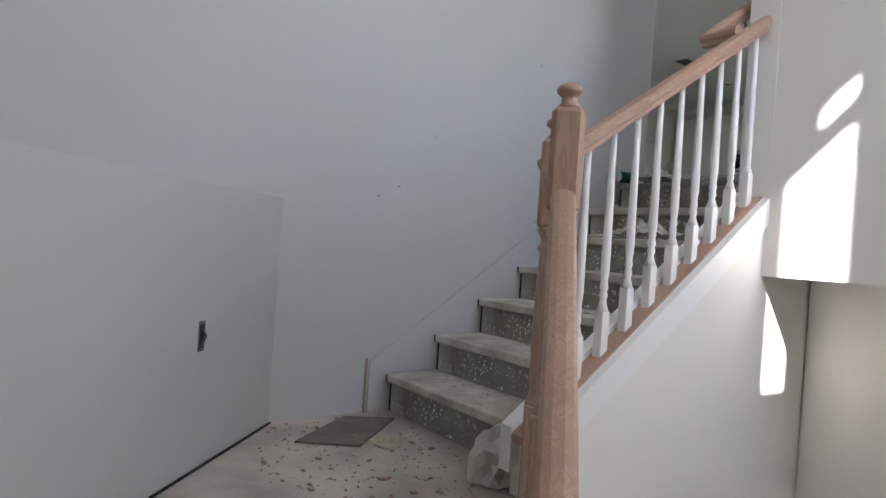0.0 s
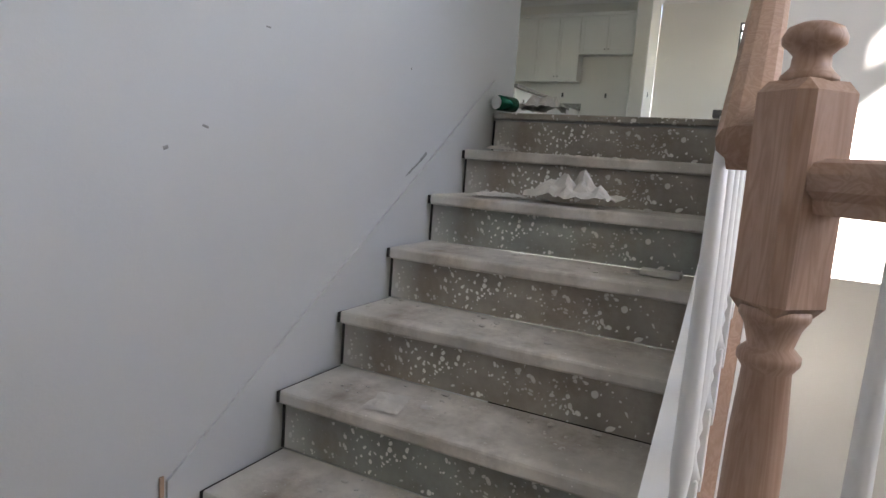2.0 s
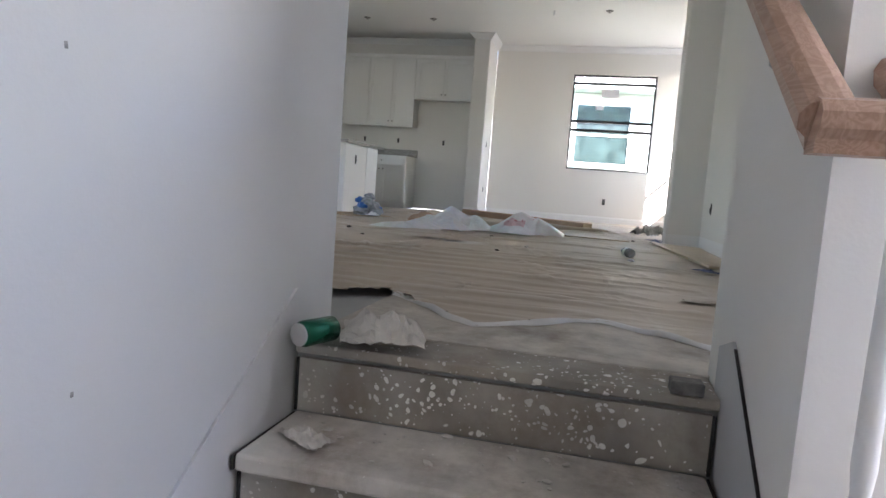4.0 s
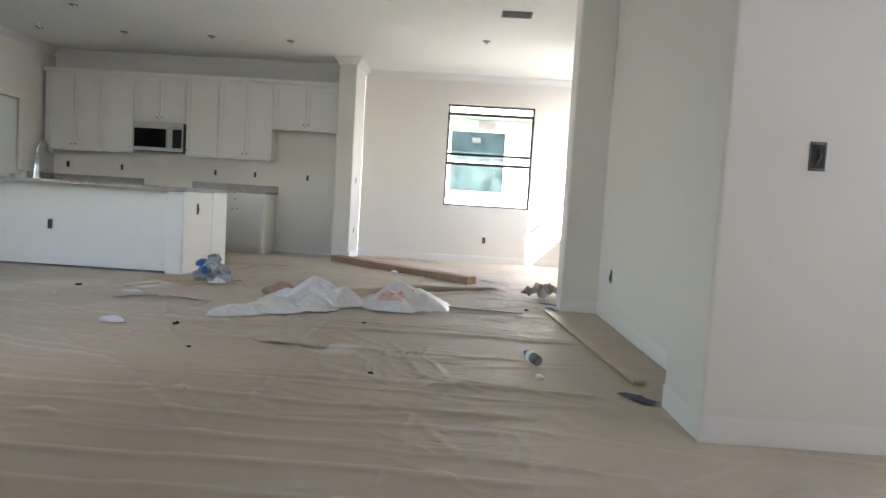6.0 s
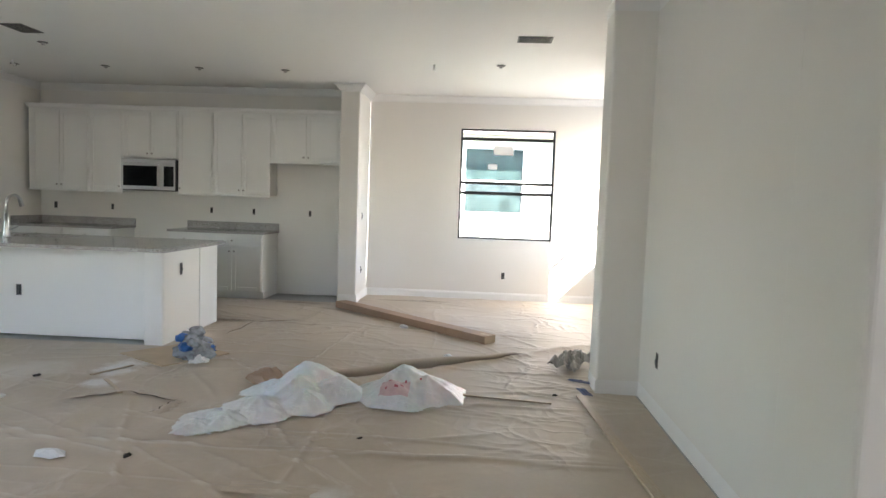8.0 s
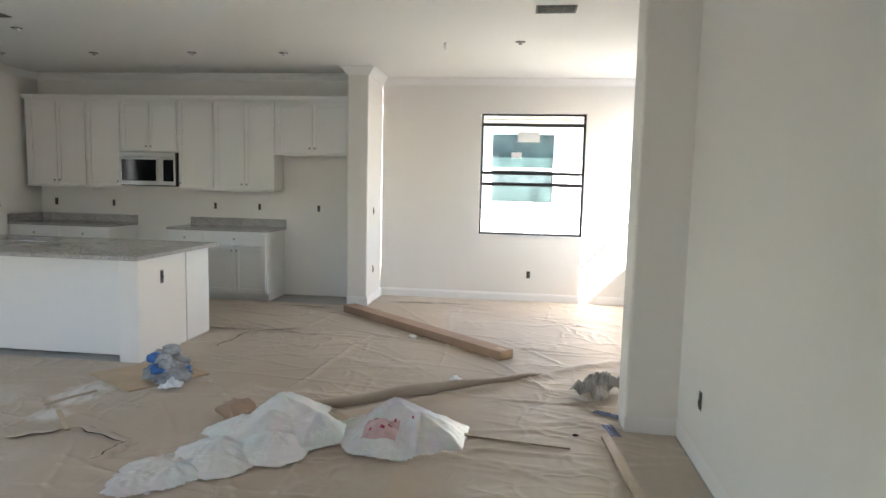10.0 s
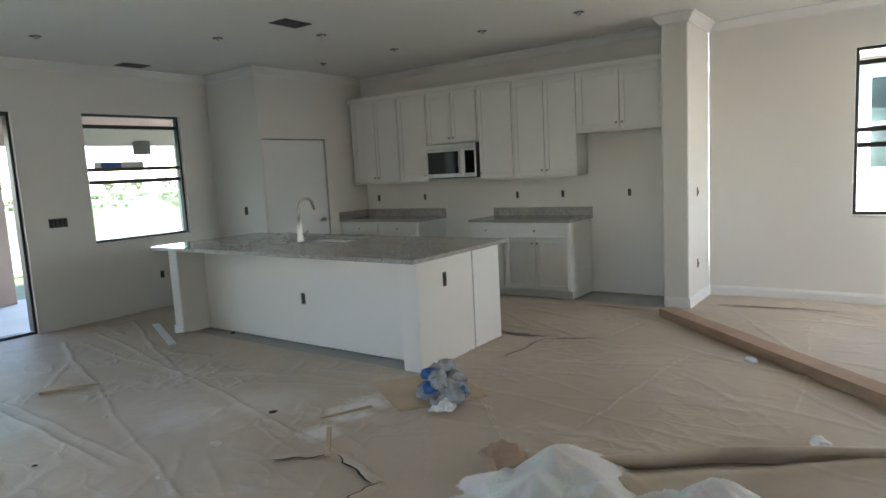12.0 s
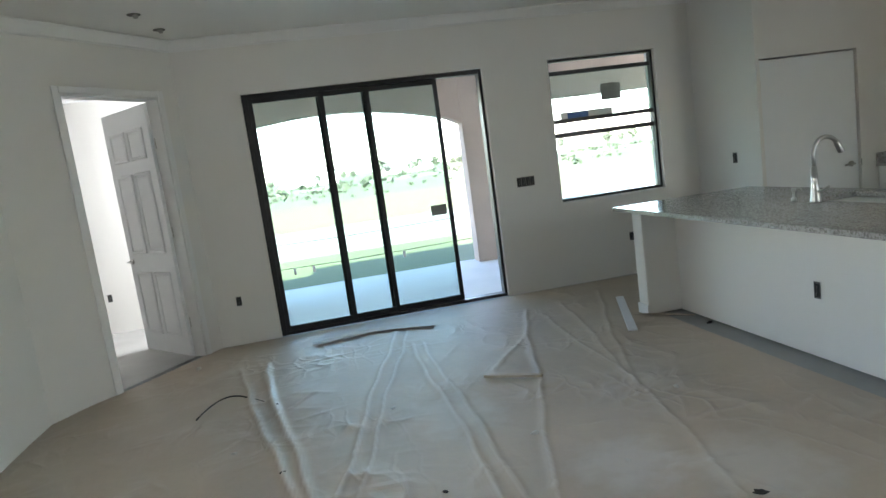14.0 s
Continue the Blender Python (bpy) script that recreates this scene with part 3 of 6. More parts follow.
def overspray(m, y0, y1):
    """Pale wall paint misted over the wall end of the boards."""
    nt = m.node_tree
    b = nt.nodes["Principled BSDF"]
    tc = nt.nodes.new("ShaderNodeTexCoord")
    sep = nt.nodes.new("ShaderNodeSeparateXYZ")
    nz = nt.nodes.new("ShaderNodeTexNoise")
    nz.inputs["Scale"].default_value = 9
    ma = nt.nodes.new("ShaderNodeMath")
    ma.operation, ma.inputs[1].default_value = "MULTIPLY_ADD", 0.12
    rg = nt.nodes.new("ShaderNodeMapRange")
    rg.inputs["From Min"].default_value, rg.inputs["From Max"].default_value = y0 + 0.06, y1 + 0.06
    rg.inputs["To Max"].default_value = 0.85
    mx = nt.nodes.new("ShaderNodeMix")
    mx.data_type = "RGBA"
    mx.inputs["B"].default_value = (0.60, 0.59, 0.55, 1)
    nt.links.new(tc.outputs["Object"], sep.inputs[0])
    nt.links.new(tc.outputs["Object"], nz.inputs["Vector"])
    nt.links.new(nz.outputs["Fac"], ma.inputs[0])
    nt.links.new(sep.outputs["Y"], ma.inputs[2])
    nt.links.new(ma.outputs[0], rg.inputs["Value"])
    nt.links.new(rg.outputs[0], mx.inputs["Factor"])
    nt.links.new(b.inputs["Base Color"].links[0].from_socket, mx.inputs["A"])
    nt.links.new(mx.outputs["Result"], b.inputs["Base Color"])


overspray(RISER, LY - 0.14, LY - 0.02)
overspray(TREAD, LY - 0.16, LY - 0.0)

stairs = empty("staircase", (NOSE1, 0, LAND), "dusty unfinished wooden stairs with flung paint spots", "stairs", kind="structure")


def tread_bm():
    bm = bmesh.new()
    box(bm, 0, RUN + 0.03, RY + 0.020, LY - 0.022, -0.04, 0, 0.008, 2)
    return bm


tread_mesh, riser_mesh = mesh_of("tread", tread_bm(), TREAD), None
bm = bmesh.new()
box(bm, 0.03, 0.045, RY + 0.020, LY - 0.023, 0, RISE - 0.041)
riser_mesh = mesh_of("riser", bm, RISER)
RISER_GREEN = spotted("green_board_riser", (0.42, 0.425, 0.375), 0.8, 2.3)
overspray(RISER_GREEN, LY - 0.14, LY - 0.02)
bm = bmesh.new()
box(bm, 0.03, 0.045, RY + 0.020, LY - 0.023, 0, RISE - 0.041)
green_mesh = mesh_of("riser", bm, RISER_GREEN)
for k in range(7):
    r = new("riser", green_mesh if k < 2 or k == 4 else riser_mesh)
    r.parent, r.location = stairs, (k * RUN, 0, k * RISE)
    # dark strips fill the end joints, standing in for the shade inside
    for y_ in (LY - 0.0225, RY + 0.0125):
        g_ = part("shadow_gap", box(bmesh.new(), 0.026, 0.034, y_, y_ + 0.007, 0, RISE - 0.041), DARKBIT, stairs, "dark strip as shade in the joint beside the riser")
        g_.location = (k * RUN, 0, k * RISE)
    if k < 6:
        t_ = new("tread", tread_mesh)
        t_.parent, t_.location = stairs, (k * RUN, 0, (k + 1) * RISE)
        for y_ in (LY - 0.0215, RY + 0.0095):
            g_ = part("shadow_gap", box(bmesh.new(), 0.002, RUN + 0.03, y_ + 0.003, y_ + 0.008, -0.038, -0.006), DARKBIT, stairs, "dark strip as shade in the joint beside the tread")
            g_.location = (k * RUN, 0, (k + 1) * RISE)
bm = bmesh.new()
box(bm, 6 * RUN + 0.03, 6 * RUN + 0.36, RY + 0.002, LY - 0.01, 7 * RISE - 0.03, 7 * RISE - 0.004, 0.004, 1)
part("top_board", bm, RISER, stairs)
PLY = spotted("dusty_plywood", (0.66, 0.60, 0.52), 0.8, 0.6)
bm = bmesh.new()
box(bm, 3.31, 4.12, 1.30, LY - 0.003, -0.02, 0.0, 0.003, 1)
thing("subfloor", bm, PLY, "pale dusty plywood floor at the head of the stairs", "floor", kind="structure")
bm = bmesh.new()
row = []
for k in range(60):
    y = 1.30 + (LY - 0.01 - 1.30) * k / 59
    x = float(paper_edge(np.array([y]))[0])
    up = 0.012 + 0.010 * math.sin(y * 17)
    row.append([bm.verts.new(p) for p in ((x - 0.028 - 0.01 * math.sin(y * 23), y, 0.003), (x - 0.012, y, up), (x + 0.02, y, 0.009), (x + 0.035, y, 0.005))])
for ra, rb in zip(row, row[1:]):
    for i in range(3):
        bm.faces.new((ra[i], rb[i], rb[i + 1], ra[i + 1])).smooth = True
thing("paper_edge_strip", bm, mat("paper_edge_white", (0.74, 0.72, 0.70), 0.6, vary=0.06, scale=9), "curled whitish zig-zag edge of the floor paper", "paper edge")


def skirt_board(y0, y1, x0, x1, over, under):
    bm = bmesh.new()
    pts = [(x0, max(LAND, slope(x0) - under)), (x1, slope(x1) - under), (x1, min(slope(x1) + over, 0.10)), (x1 - 0.12, slope(x1 - 0.12) + over), (x0, slope(x0) + over)]
    va = [bm.verts.new((x, y0, z)) for x, z in pts]
    vb = [bm.verts.new((x, y1, z)) for x, z in pts]
    bm.faces.new(va)
    bm.faces.new(vb[::-1])
    for k in range(len(pts)):
        bm.faces.new((va[k], va[(k + 1) % 5], vb[(k + 1) % 5], vb[k]))
    bmesh.ops.recalc_face_normals(bm, faces=bm.faces[:])
    return bm


# skirts take the darkened wall colour too, shade included
thing("stair_skirt", skirt_board(LY - 0.008, LY - 0.001, 1.44, 3.24, 0.115, 0.35), WALL_SHADED, "painted skirt board along the stair wall", "skirt board", kind="structure")
thing("stair_skirt", skirt_board(RY + 0.001, RY + 0.008, 1.44, 3.20, 0.145, 0.35), WALL_SHADED, "painted skirt board on the open stair side", "skirt board", kind="structure")

bm = bmesh.new()
v = [bm.verts.new((x, y, slope(x) + z)) for x in (1.46, 3.06) for y in (RY + 0.001, RY + 0.0075) for z in (0.1455, 0.1475)]
for f in ((0, 1, 3, 2), (4, 6, 7, 5), (0, 4, 5, 1), (2, 3, 7, 6), (0, 2, 6, 4), (1, 5, 7, 3)):
    bm.faces.new([v[i] for i in f])
bmesh.ops.recalc_face_normals(bm, faces=bm.faces[:])
thing("skirt_joint", bm, DARKBIT, "dark open joint over the stair skirt board", "joint", kind="structure")
thing("landing_joint", box(bmesh.new(), 0, 0.82, -0.014, -0.003, 0, 0.007, 0.002, 1), DARKBIT, "dark gap at the foot of the angled wall", "joint", kind="structure", at=pose(0.395, 1.965, LAND, 0, 0, 45))

# lower steps, on the slant
lower = empty("lower_steps", pose(0.795, 1.555, LAND, 0, 0, 45), "dusty wooden lower steps rising to the landing", "stairs", kind="structure")
for k in range(3):
    bm = bmesh.new()
    box(bm, -0.26 * (k + 1) - 0.03, -0.26 * k, -0.56, 0.55, -RISE * (k + 1) - 0.04, -RISE * (k + 1), 0.008)
    part("tread", bm, TREAD, lower)
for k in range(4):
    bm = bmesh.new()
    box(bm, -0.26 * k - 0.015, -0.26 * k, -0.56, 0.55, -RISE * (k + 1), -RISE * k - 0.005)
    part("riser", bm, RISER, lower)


# ---------- newels, rails, balusters ----------
def wood(name, color, dark, along=(1, 1, 14)):
    """Oak with grain: stretched noise and rings."""
    m = mat(name, color, 0.45, vary=0.1, scale=5, fine=80, bump=0.04)
    nt = m.node_tree
    b = nt.nodes["Principled BSDF"]
    tc = nt.nodes.new("ShaderNodeTexCoord")
    mp = nt.nodes.new("ShaderNodeMapping")
    mp.inputs["Scale"].default_value = along
    nz = nt.nodes.new("ShaderNodeTexNoise")
    nz.inputs["Scale"].default_value, nz.inputs["Detail"].default_value = 3.0, 6
    nz.inputs["Distortion"].default_value = 0.8
    nt.links.new(tc.outputs["Object"], mp.inputs[0])
    nt.links.new(mp.outputs[0], nz.inputs["Vector"])
    wv = nt.nodes.new("ShaderNodeMath")
    wv.operation = "PINGPONG"
    wv.inputs[1].default_value = 0.05
    nt.links.new(nz.outputs["Fac"], wv.inputs[0])
    rg = nt.nodes.new("ShaderNodeMapRange")
    rg.inputs["From Max"].default_value = 0.05
    rg.inputs["To Max"].default_value = 0.75
    nt.links.new(wv.outputs[0], rg.inputs["Value"])
    mx = nt.nodes.new("ShaderNodeMix")
    mx.data_type = "RGBA"
    mx.inputs["B"].default_value = (*dark, 1)
    nt.links.new(b.inputs["Base Color"].links[0].from_socket, mx.inputs["A"])
    nt.links.new(rg.outputs[0], mx.inputs["Factor"])
    nt.links.new(mx.outputs["Result"], b.inputs["Base Color"])
    return m


OAK_UP = wood("oak_upright", (0.50, 0.325, 0.235), (0.33, 0.19, 0.125), (9, 9, 0.7))
OAK_ALONG = wood("oak_rail", (0.50, 0.33, 0.24), (0.33, 0.195, 0.13), (0.7, 9, 9))


def newel(at, turn, label):
    post = empty("newel_post", pose(*at, 0, 0, turn), label, "newel post", "oak newel posts")
    s = 0.043
    bm = bmesh.new()
    box(bm, -s, s, -s, s, 0, 0.33, 0.004, 1)
    part("base_block", bm, OAK_UP, post)
    bm = bmesh.new()
    lathe(bm, [(0.040, 0.325), (0.043, 0.335), (0.036, 0.35), (0.030, 0.37), (0.0345, 0.40), (0.036, 0.52), (0.033, 0.70), (0.028, 0.785), (0.036, 0.797), (0.036, 0.806), (0.026, 0.816), (0.032, 0.839), (0.040, 0.852), (0.040, 0.864)], 24)
    part("turned_shaft", bm, OAK_UP, post)
    bm = bmesh.new()
    box(bm, -s, s, -s, s, 0.856, 1.128, 0.014, 1)
    part("top_block", bm, OAK_UP, post)
    bm = bmesh.new()
    lathe(bm, [(0.031, 1.126), (0.031, 1.133), (0.026, 1.138), (0.021, 1.144), (0.020, 1.157), (0.027, 1.164), (0.033, 1.169), (0.034, 1.177), (0.029, 1.187), (0.016, 1.193), (0.003, 1.195)], 24)
    part("cap", bm, OAK_UP, post, "turned mushroom cap")
    return post


AX, AY, BX, BY = 1.35, 1.362, 1.184, 1.164
newel((AX, AY, LAND + 0.004), 45, "turned oak newel post at the foot of the upper stairs")
newel((BX, BY, LAND + 0.04), 45, "turned oak newel post at the head of the lower steps")


def rail_bm(a, b):
    """A moulded handrail from a to b (top centre line)."""
    a, b = Vector(a), Vector(b)
    d = (b - a).normalized()
    side = d.cross(Vector((0, 0, 1))).normalized()
    up = side.cross(d)
    prof = [(-0.016, -0.062), (0.016, -0.062), (0.019, -0.046), (0.030, -0.036), (0.032, -0.018), (0.024, -0.005), (0.010, 0), (-0.010, 0), (-0.024, -0.005), (-0.032, -0.018), (-0.030, -0.036), (-0.019, -0.046)]
    bm = bmesh.new()
    r = [[bm.verts.new(p + side * u + up * v) for u, v in prof] for p in (a, b)]
    for k in range(12):
        j = (k + 1) % 12
        bm.faces.new((r[0][k], r[0][j], r[1][j], r[1][k]))
    bm.faces.new(r[0])
    bm.faces.new(r[1][::-1])
    bmesh.ops.recalc_face_normals(bm, faces=bm.faces[:])
    return bm


def baluster_bm(h):
    bm = bmesh.new()
    s = 0.0185
    box(bm, -s, s, -s, s, 0, 0.15, 0.002, 1)
    lathe(bm, [(0.022, 0.148), (0.0125, 0.175), (0.011, 0.185), (0.015, 0.20), (0.011, 0.212), (0.0155, 0.225), (0.012, 0.24), (0.016, 0.28), (0.0155, 0.34), (0.0125, h * 0.75), (0.0095, h)], 12)
    return bm


RC = (OUT_Y + RY) / 2
RAIL0, RAIL1 = -0.165, 0.635   # handrail top at its two ends


def rail_z(x):
    return RAIL0 + (RAIL1 - RAIL0) * (x - AX) / (WALLX - AX)


bal = empty("balustrade", (AX, RC, LAND), "oak handrail with white turned balusters beside the stairs", "balustrade")
inv = Matrix.Translation((-AX, -RC, -LAND))
bm = rail_bm((AX + 0.005, RC - 0.03, rail_z(AX + 0.005)), (WALLX, RC, RAIL1))
bm.transform(inv)
part("handrail", bm, OAK_ALONG, bal)
bm = bmesh.new()
c0, c1 = 1.36, WALLX + 0.0
for z0, z1, y0, y1 in ((0.12, 0.145, RC - 0.042, RC + 0.03),):
    v = [bm.verts.new((x, y, slope(x) + z)) for x in (c0, c1) for y in (y0, y1) for z in (z0, z1)]
    for f in ((0, 1, 3, 2), (4, 6, 7, 5), (0, 4, 5, 1), (2, 3, 7, 6), (0, 2, 6, 4), (1, 5, 7, 3)):
        bm.faces.new([v[i] for i in f])
bmesh.ops.recalc_face_normals(bm, faces=bm.faces[:])
bm.transform(inv)
part("sloping_shoe", bm, OAK_ALONG, bal, "oak cap under the balusters")
bm = bmesh.new()
v = [bm.verts.new((x, y, slope(x) + z)) for x in (c0, c1 + 0.03) for y in (OUT_Y - 0.010, RC - 0.043) for z in (0.124, 0.138)]
for f in ((0, 1, 3, 2), (4, 6, 7, 5), (0, 4, 5, 1), (2, 3, 7, 6), (0, 2, 6, 4), (1, 5, 7, 3)):
    bm.faces.new([v[i] for i in f])
v = [bm.verts.new((x, y, slope(x) + z)) for x in (c0, c1 + 0.03) for y in (OUT_Y - 0.010, OUT_Y) for z in (0.02, 0.1235)]
for f in ((0, 1, 3, 2), (4, 6, 7, 5), (0, 4, 5, 1), (2, 3, 7, 6), (0, 2, 6, 4), (1, 5, 7, 3)):
    bm.faces.new([v[i] for i in f])
bmesh.ops.recalc_face_normals(bm, faces=bm.faces[:])
bm.transform(inv)
part("fascia", bm, TRIM, bal, "white painted fascia board")
bm = bmesh.new()
v = [bm.verts.new((x, y, slope(x) + z)) for x in (c0, c1) for y in (RC + 0.031, RY + 0.014) for z in (0.02, 0.165)]
for f in ((0, 1, 3, 2), (4, 6, 7, 5), (0, 4, 5, 1), (2, 3, 7, 6), (0, 2, 6, 4), (1, 5, 7, 3)):
    bm.faces.new([v[i] for i in f])
bmesh.ops.recalc_face_normals(bm, faces=bm.faces[:])
bm.transform(inv)
part("inner_board", bm, TRIM, bal, "white painted board on the stair side")
NB = 10
bal_mesh = mesh_of("baluster", baluster_bm(0.735), TRIM)
for k in range(NB):
    x = 1.47 + k * (WALLX - 0.06 - 1.47) / (NB - 1)
    o = new("baluster", bal_mesh)
    o.parent, o.location = bal, (x - AX, 0, slope(x) + 0.125 - LAND)
    o.scale = (1, 1, (rail_z(x) - 0.05 - slope(x) - 0.125) / 0.735)

# short level rail between the newels and the falling rail of the lower steps
jog = empty("rail_link", (AX, AY, LAND), "short level oak rail between the two newels", "handrail")
bm = rail_bm((BX, BY, LAND + 1.045), (AX, AY, LAND + 1.045))
bm.transform(Matrix.Translation((-AX, -AY, -LAND)))
part("handrail", bm, OAK_ALONG, jog)
o = new("baluster", bal_mesh)
o.parent, o.location = jog, ((BX - AX) / 2, (BY - AY) / 2, 0.21)
low_rail = empty("lower_balustrade", pose(BX, BY, LAND, 0, 0, 45), "oak handrail with white balusters down the lower steps", "balustrade")
part("handrail", rail_bm((-1.20, 0, 0.985 - 1.20 * RISE / 0.26), (0, 0, 0.985)), OAK_ALONG, low_rail)
for k in range(8):
    u = -0.10 - 0.13 * k
    o = new("baluster", bal_mesh)
    o.parent, o.location = low_rail, (u, 0, 0.175 + u * RISE / 0.26)
bm = bmesh.new()
v = [bm.verts.new((u, y, u * RISE / 0.26 + z)) for u in (-1.15, -0.02) for y in (-0.04, 0.04) for z in (-0.25, 0.17)]
for f in ((0, 1, 3, 2), (4, 6, 7, 5), (0, 4, 5, 1), (2, 3, 7, 6), (0, 2, 6, 4), (1, 5, 7, 3)):
    bm.faces.new([v[i] for i in f])
bmesh.ops.recalc_face_normals(bm, faces=bm.faces[:])
part("kerb", bm, TRIM, low_rail, "white painted kerb under the balusters")

# wall handrail at the top of the stairs
wr = empty("wall_handrail", (2.62, RY, 0), "oak handrail bracketed to the stair wall", "handrail")
hx0, hx1 = 2.44, 3.20
bm = rail_bm((hx0, RY + 0.075, slope(hx0) + 0.98), (hx1, RY + 0.075, slope(hx1) + 0.98))
bm.transform(Matrix.Translation((-2.62, -RY, 0)))
part("rail", bm, OAK_ALONG, wr)
bm = rail_bm((hx0 + 0.02, RY + 0.09, slope(hx0) + 0.985), (hx0 + 0.02, RC, slope(hx0) + 0.985))
bm.transform(Matrix.Translation((-2.62, -RY, 0)))
part("return_piece", bm, OAK_ALONG, wr)
for x in (2.75, 3.1):
    bm = bmesh.new()
    z = slope(x) + 0.90
    tube(bm, [(x - 2.62, 0, z - 0.05), (x - 2.62, 0.04, z - 0.055), (x - 2.62, 0.07, z - 0.03), (x - 2.62, 0.075, z + 0.02)], 0.007, 8)
    cyl(bm, (x - 2.62, 0, z - 0.05), (x - 2.62, 0.006, z - 0.05), 0.028)
    part("bracket", bm, STEEL, wr, "steel rail bracket")


# ---------- glass and small materials ----------
def glass(name, tint=(0.92, 0.97, 0.95)):
    m = bpy.data.materials.new(name)
    m.use_nodes = True
    nt = m.node_tree
    out = nt.nodes["Material Output"]
    nt.nodes.remove(nt.nodes["Principled BSDF"])
    tr = nt.nodes.new("ShaderNodeBsdfTransparent")
    tr.inputs[0].default_value = (*tint, 1)
    gl = nt.nodes.new("ShaderNodeBsdfGlossy")
    gl.inputs["Roughness"].default_value = 0.02
    fr = nt.nodes.new("ShaderNodeFresnel")
    fr.inputs["IOR"].default_value = 1.3
    mx = nt.nodes.new("ShaderNodeMixShader")
    nt.links.new(fr.outputs[0], mx.inputs[0])
    nt.links.new(tr.outputs[0], mx.inputs[1])
    nt.links.new(gl.outputs[0], mx.inputs[2])
    nt.links.new(mx.outputs[0], out.inputs[0])
    return m


GLASS = glass("window_glass")
GLASS_GREEN = glass("green_tinted_glass", (0.84, 0.92, 0.90))
PLASTIC = mat("milky_plastic", (0.76, 0.76, 0.755), 0.25, vary=0.06, scale=9, fine=40, bump=0.15)
PLASTIC_N = PLASTIC.node_tree.nodes["Principled BSDF"]
PLASTIC_N.inputs["Subsurface Weight"].default_value = 0.3
PLASTIC_N.inputs["Roughness"].default_value = 0.35
creased(PLASTIC, 0.25, 7.0, (0.95, 0.95, 0.95), 0.3)
CLEARBAG = mat("clear_film", (0.70, 0.73, 0.76), 0.12, vary=0.25, scale=14, fine=60, bump=0.1)
CLEARBAG.node_tree.nodes["Principled BSDF"].inputs["Transmission Weight"].default_value = 0.35
BLUE = mat("blue_print", (0.03, 0.14, 0.42), 0.35, vary=0.15, scale=12)
RED = mat("red_print", (0.50, 0.06, 0.10), 0.5, vary=0.1, scale=20)
PINK = mat("pink_print", (0.72, 0.50, 0.50), 0.45, vary=0.1, scale=12)
GREENCAN = mat("green_can", (0.01, 0.16, 0.09), 0.25, 0.6, vary=0.15, scale=25)
ALU = mat("aluminium", (0.80, 0.80, 0.80), 0.45, 0.3, vary=0.08, scale=20)
CARTON = mat("brown_carton", (0.42, 0.285, 0.195), 0.75, vary=0.08, scale=5, fine=60, bump=0.08)
BOARD = mat("hardboard_sheet", (0.56, 0.42, 0.28), 0.7, vary=0.1, scale=4, fine=50)
PINE = wood("pine_strip", (0.58, 0.47, 0.34), (0.45, 0.34, 0.22), (0.8, 9, 9))
RAG = mat("crumpled_paper", (0.66, 0.62, 0.56), 0.85, vary=0.12, scale=10, fine=60, bump=0.2)
GREYRAG = mat("grey_builders_paper", (0.42, 0.40, 0.37), 0.7, vary=0.15, scale=10, fine=60, bump=0.2)
PLASTER = mat("plaster_dust", (0.66, 0.62, 0.56), 0.95, vary=0.1, scale=10, fine=50, bump=0.3)
RUBBER = mat("black_cable", (0.02, 0.02, 0.022), 0.5, vary=0.2, scale=30)
BRASS = mat("satin_nickel", (0.45, 0.43, 0.40), 0.3, 1.0, vary=0.05, scale=20)
DOORP = mat("door_paint", (0.80, 0.81, 0.81), 0.35, vary=0.01, scale=4, bump=0.02)
TAPE = mat("blue_tape", (0.10, 0.12, 0.22), 0.6, vary=0.1, scale=10)
LABEL = mat("sticker_grey", (0.36, 0.38, 0.34), 0.6, vary=0.06, scale=8)
WHITEP = mat("white_sticker", (0.8, 0.8, 0.8), 0.6, vary=0.02)


def granite(name, light, dark):
    m = mat(name, light, 0.14, vary=0.12, scale=7, fine=220, bump=0.0)
    nt = m.node_tree
    b = nt.nodes["Principled BSDF"]
    tc = nt.nodes.new("ShaderNodeTexCoord")
    vor = nt.nodes.new("ShaderNodeTexVoronoi")
    vor.inputs["Scale"].default_value = 110
    sep = nt.nodes.new("ShaderNodeSeparateColor")
    rg = nt.nodes.new("ShaderNodeMapRange")
    rg.inputs["From Min"].default_value, rg.inputs["From Max"].default_value = 0.45, 0.9
    mx = nt.nodes.new("ShaderNodeMix")
    mx.data_type = "RGBA"
    mx.inputs["B"].default_value = (*dark, 1)
    nt.links.new(tc.outputs["Object"], vor.inputs["Vector"])
    nt.links.new(vor.outputs["Color"], sep.inputs[0])
    nt.links.new(sep.outputs[0], rg.inputs["Value"])
    nt.links.new(rg.outputs[0], mx.inputs["Factor"])
    nt.links.new(b.inputs["Base Color"].links[0].from_socket, mx.inputs["A"])
    nt.links.new(mx.outputs["Result"], b.inputs["Base Color"])
    return m


GRANITE_TOP = granite("granite_top", (0.50, 0.48, 0.46), (0.24, 0.22, 0.21))


# ---------- windows and the sliding door ----------
def frame_bars(parent, bars, depth0, depth1, material=BLACK):
    """Bars (name, u0, u1, z0, z1) in the parent's plane: u along x, depth along y."""
    for nm, u0, u1, z0, z1 in bars:
        bm = bmesh.new()
        box(bm, u0, u1, depth0, depth1, z0, z1, 0.003, 1)
        part(nm, bm, material, parent)


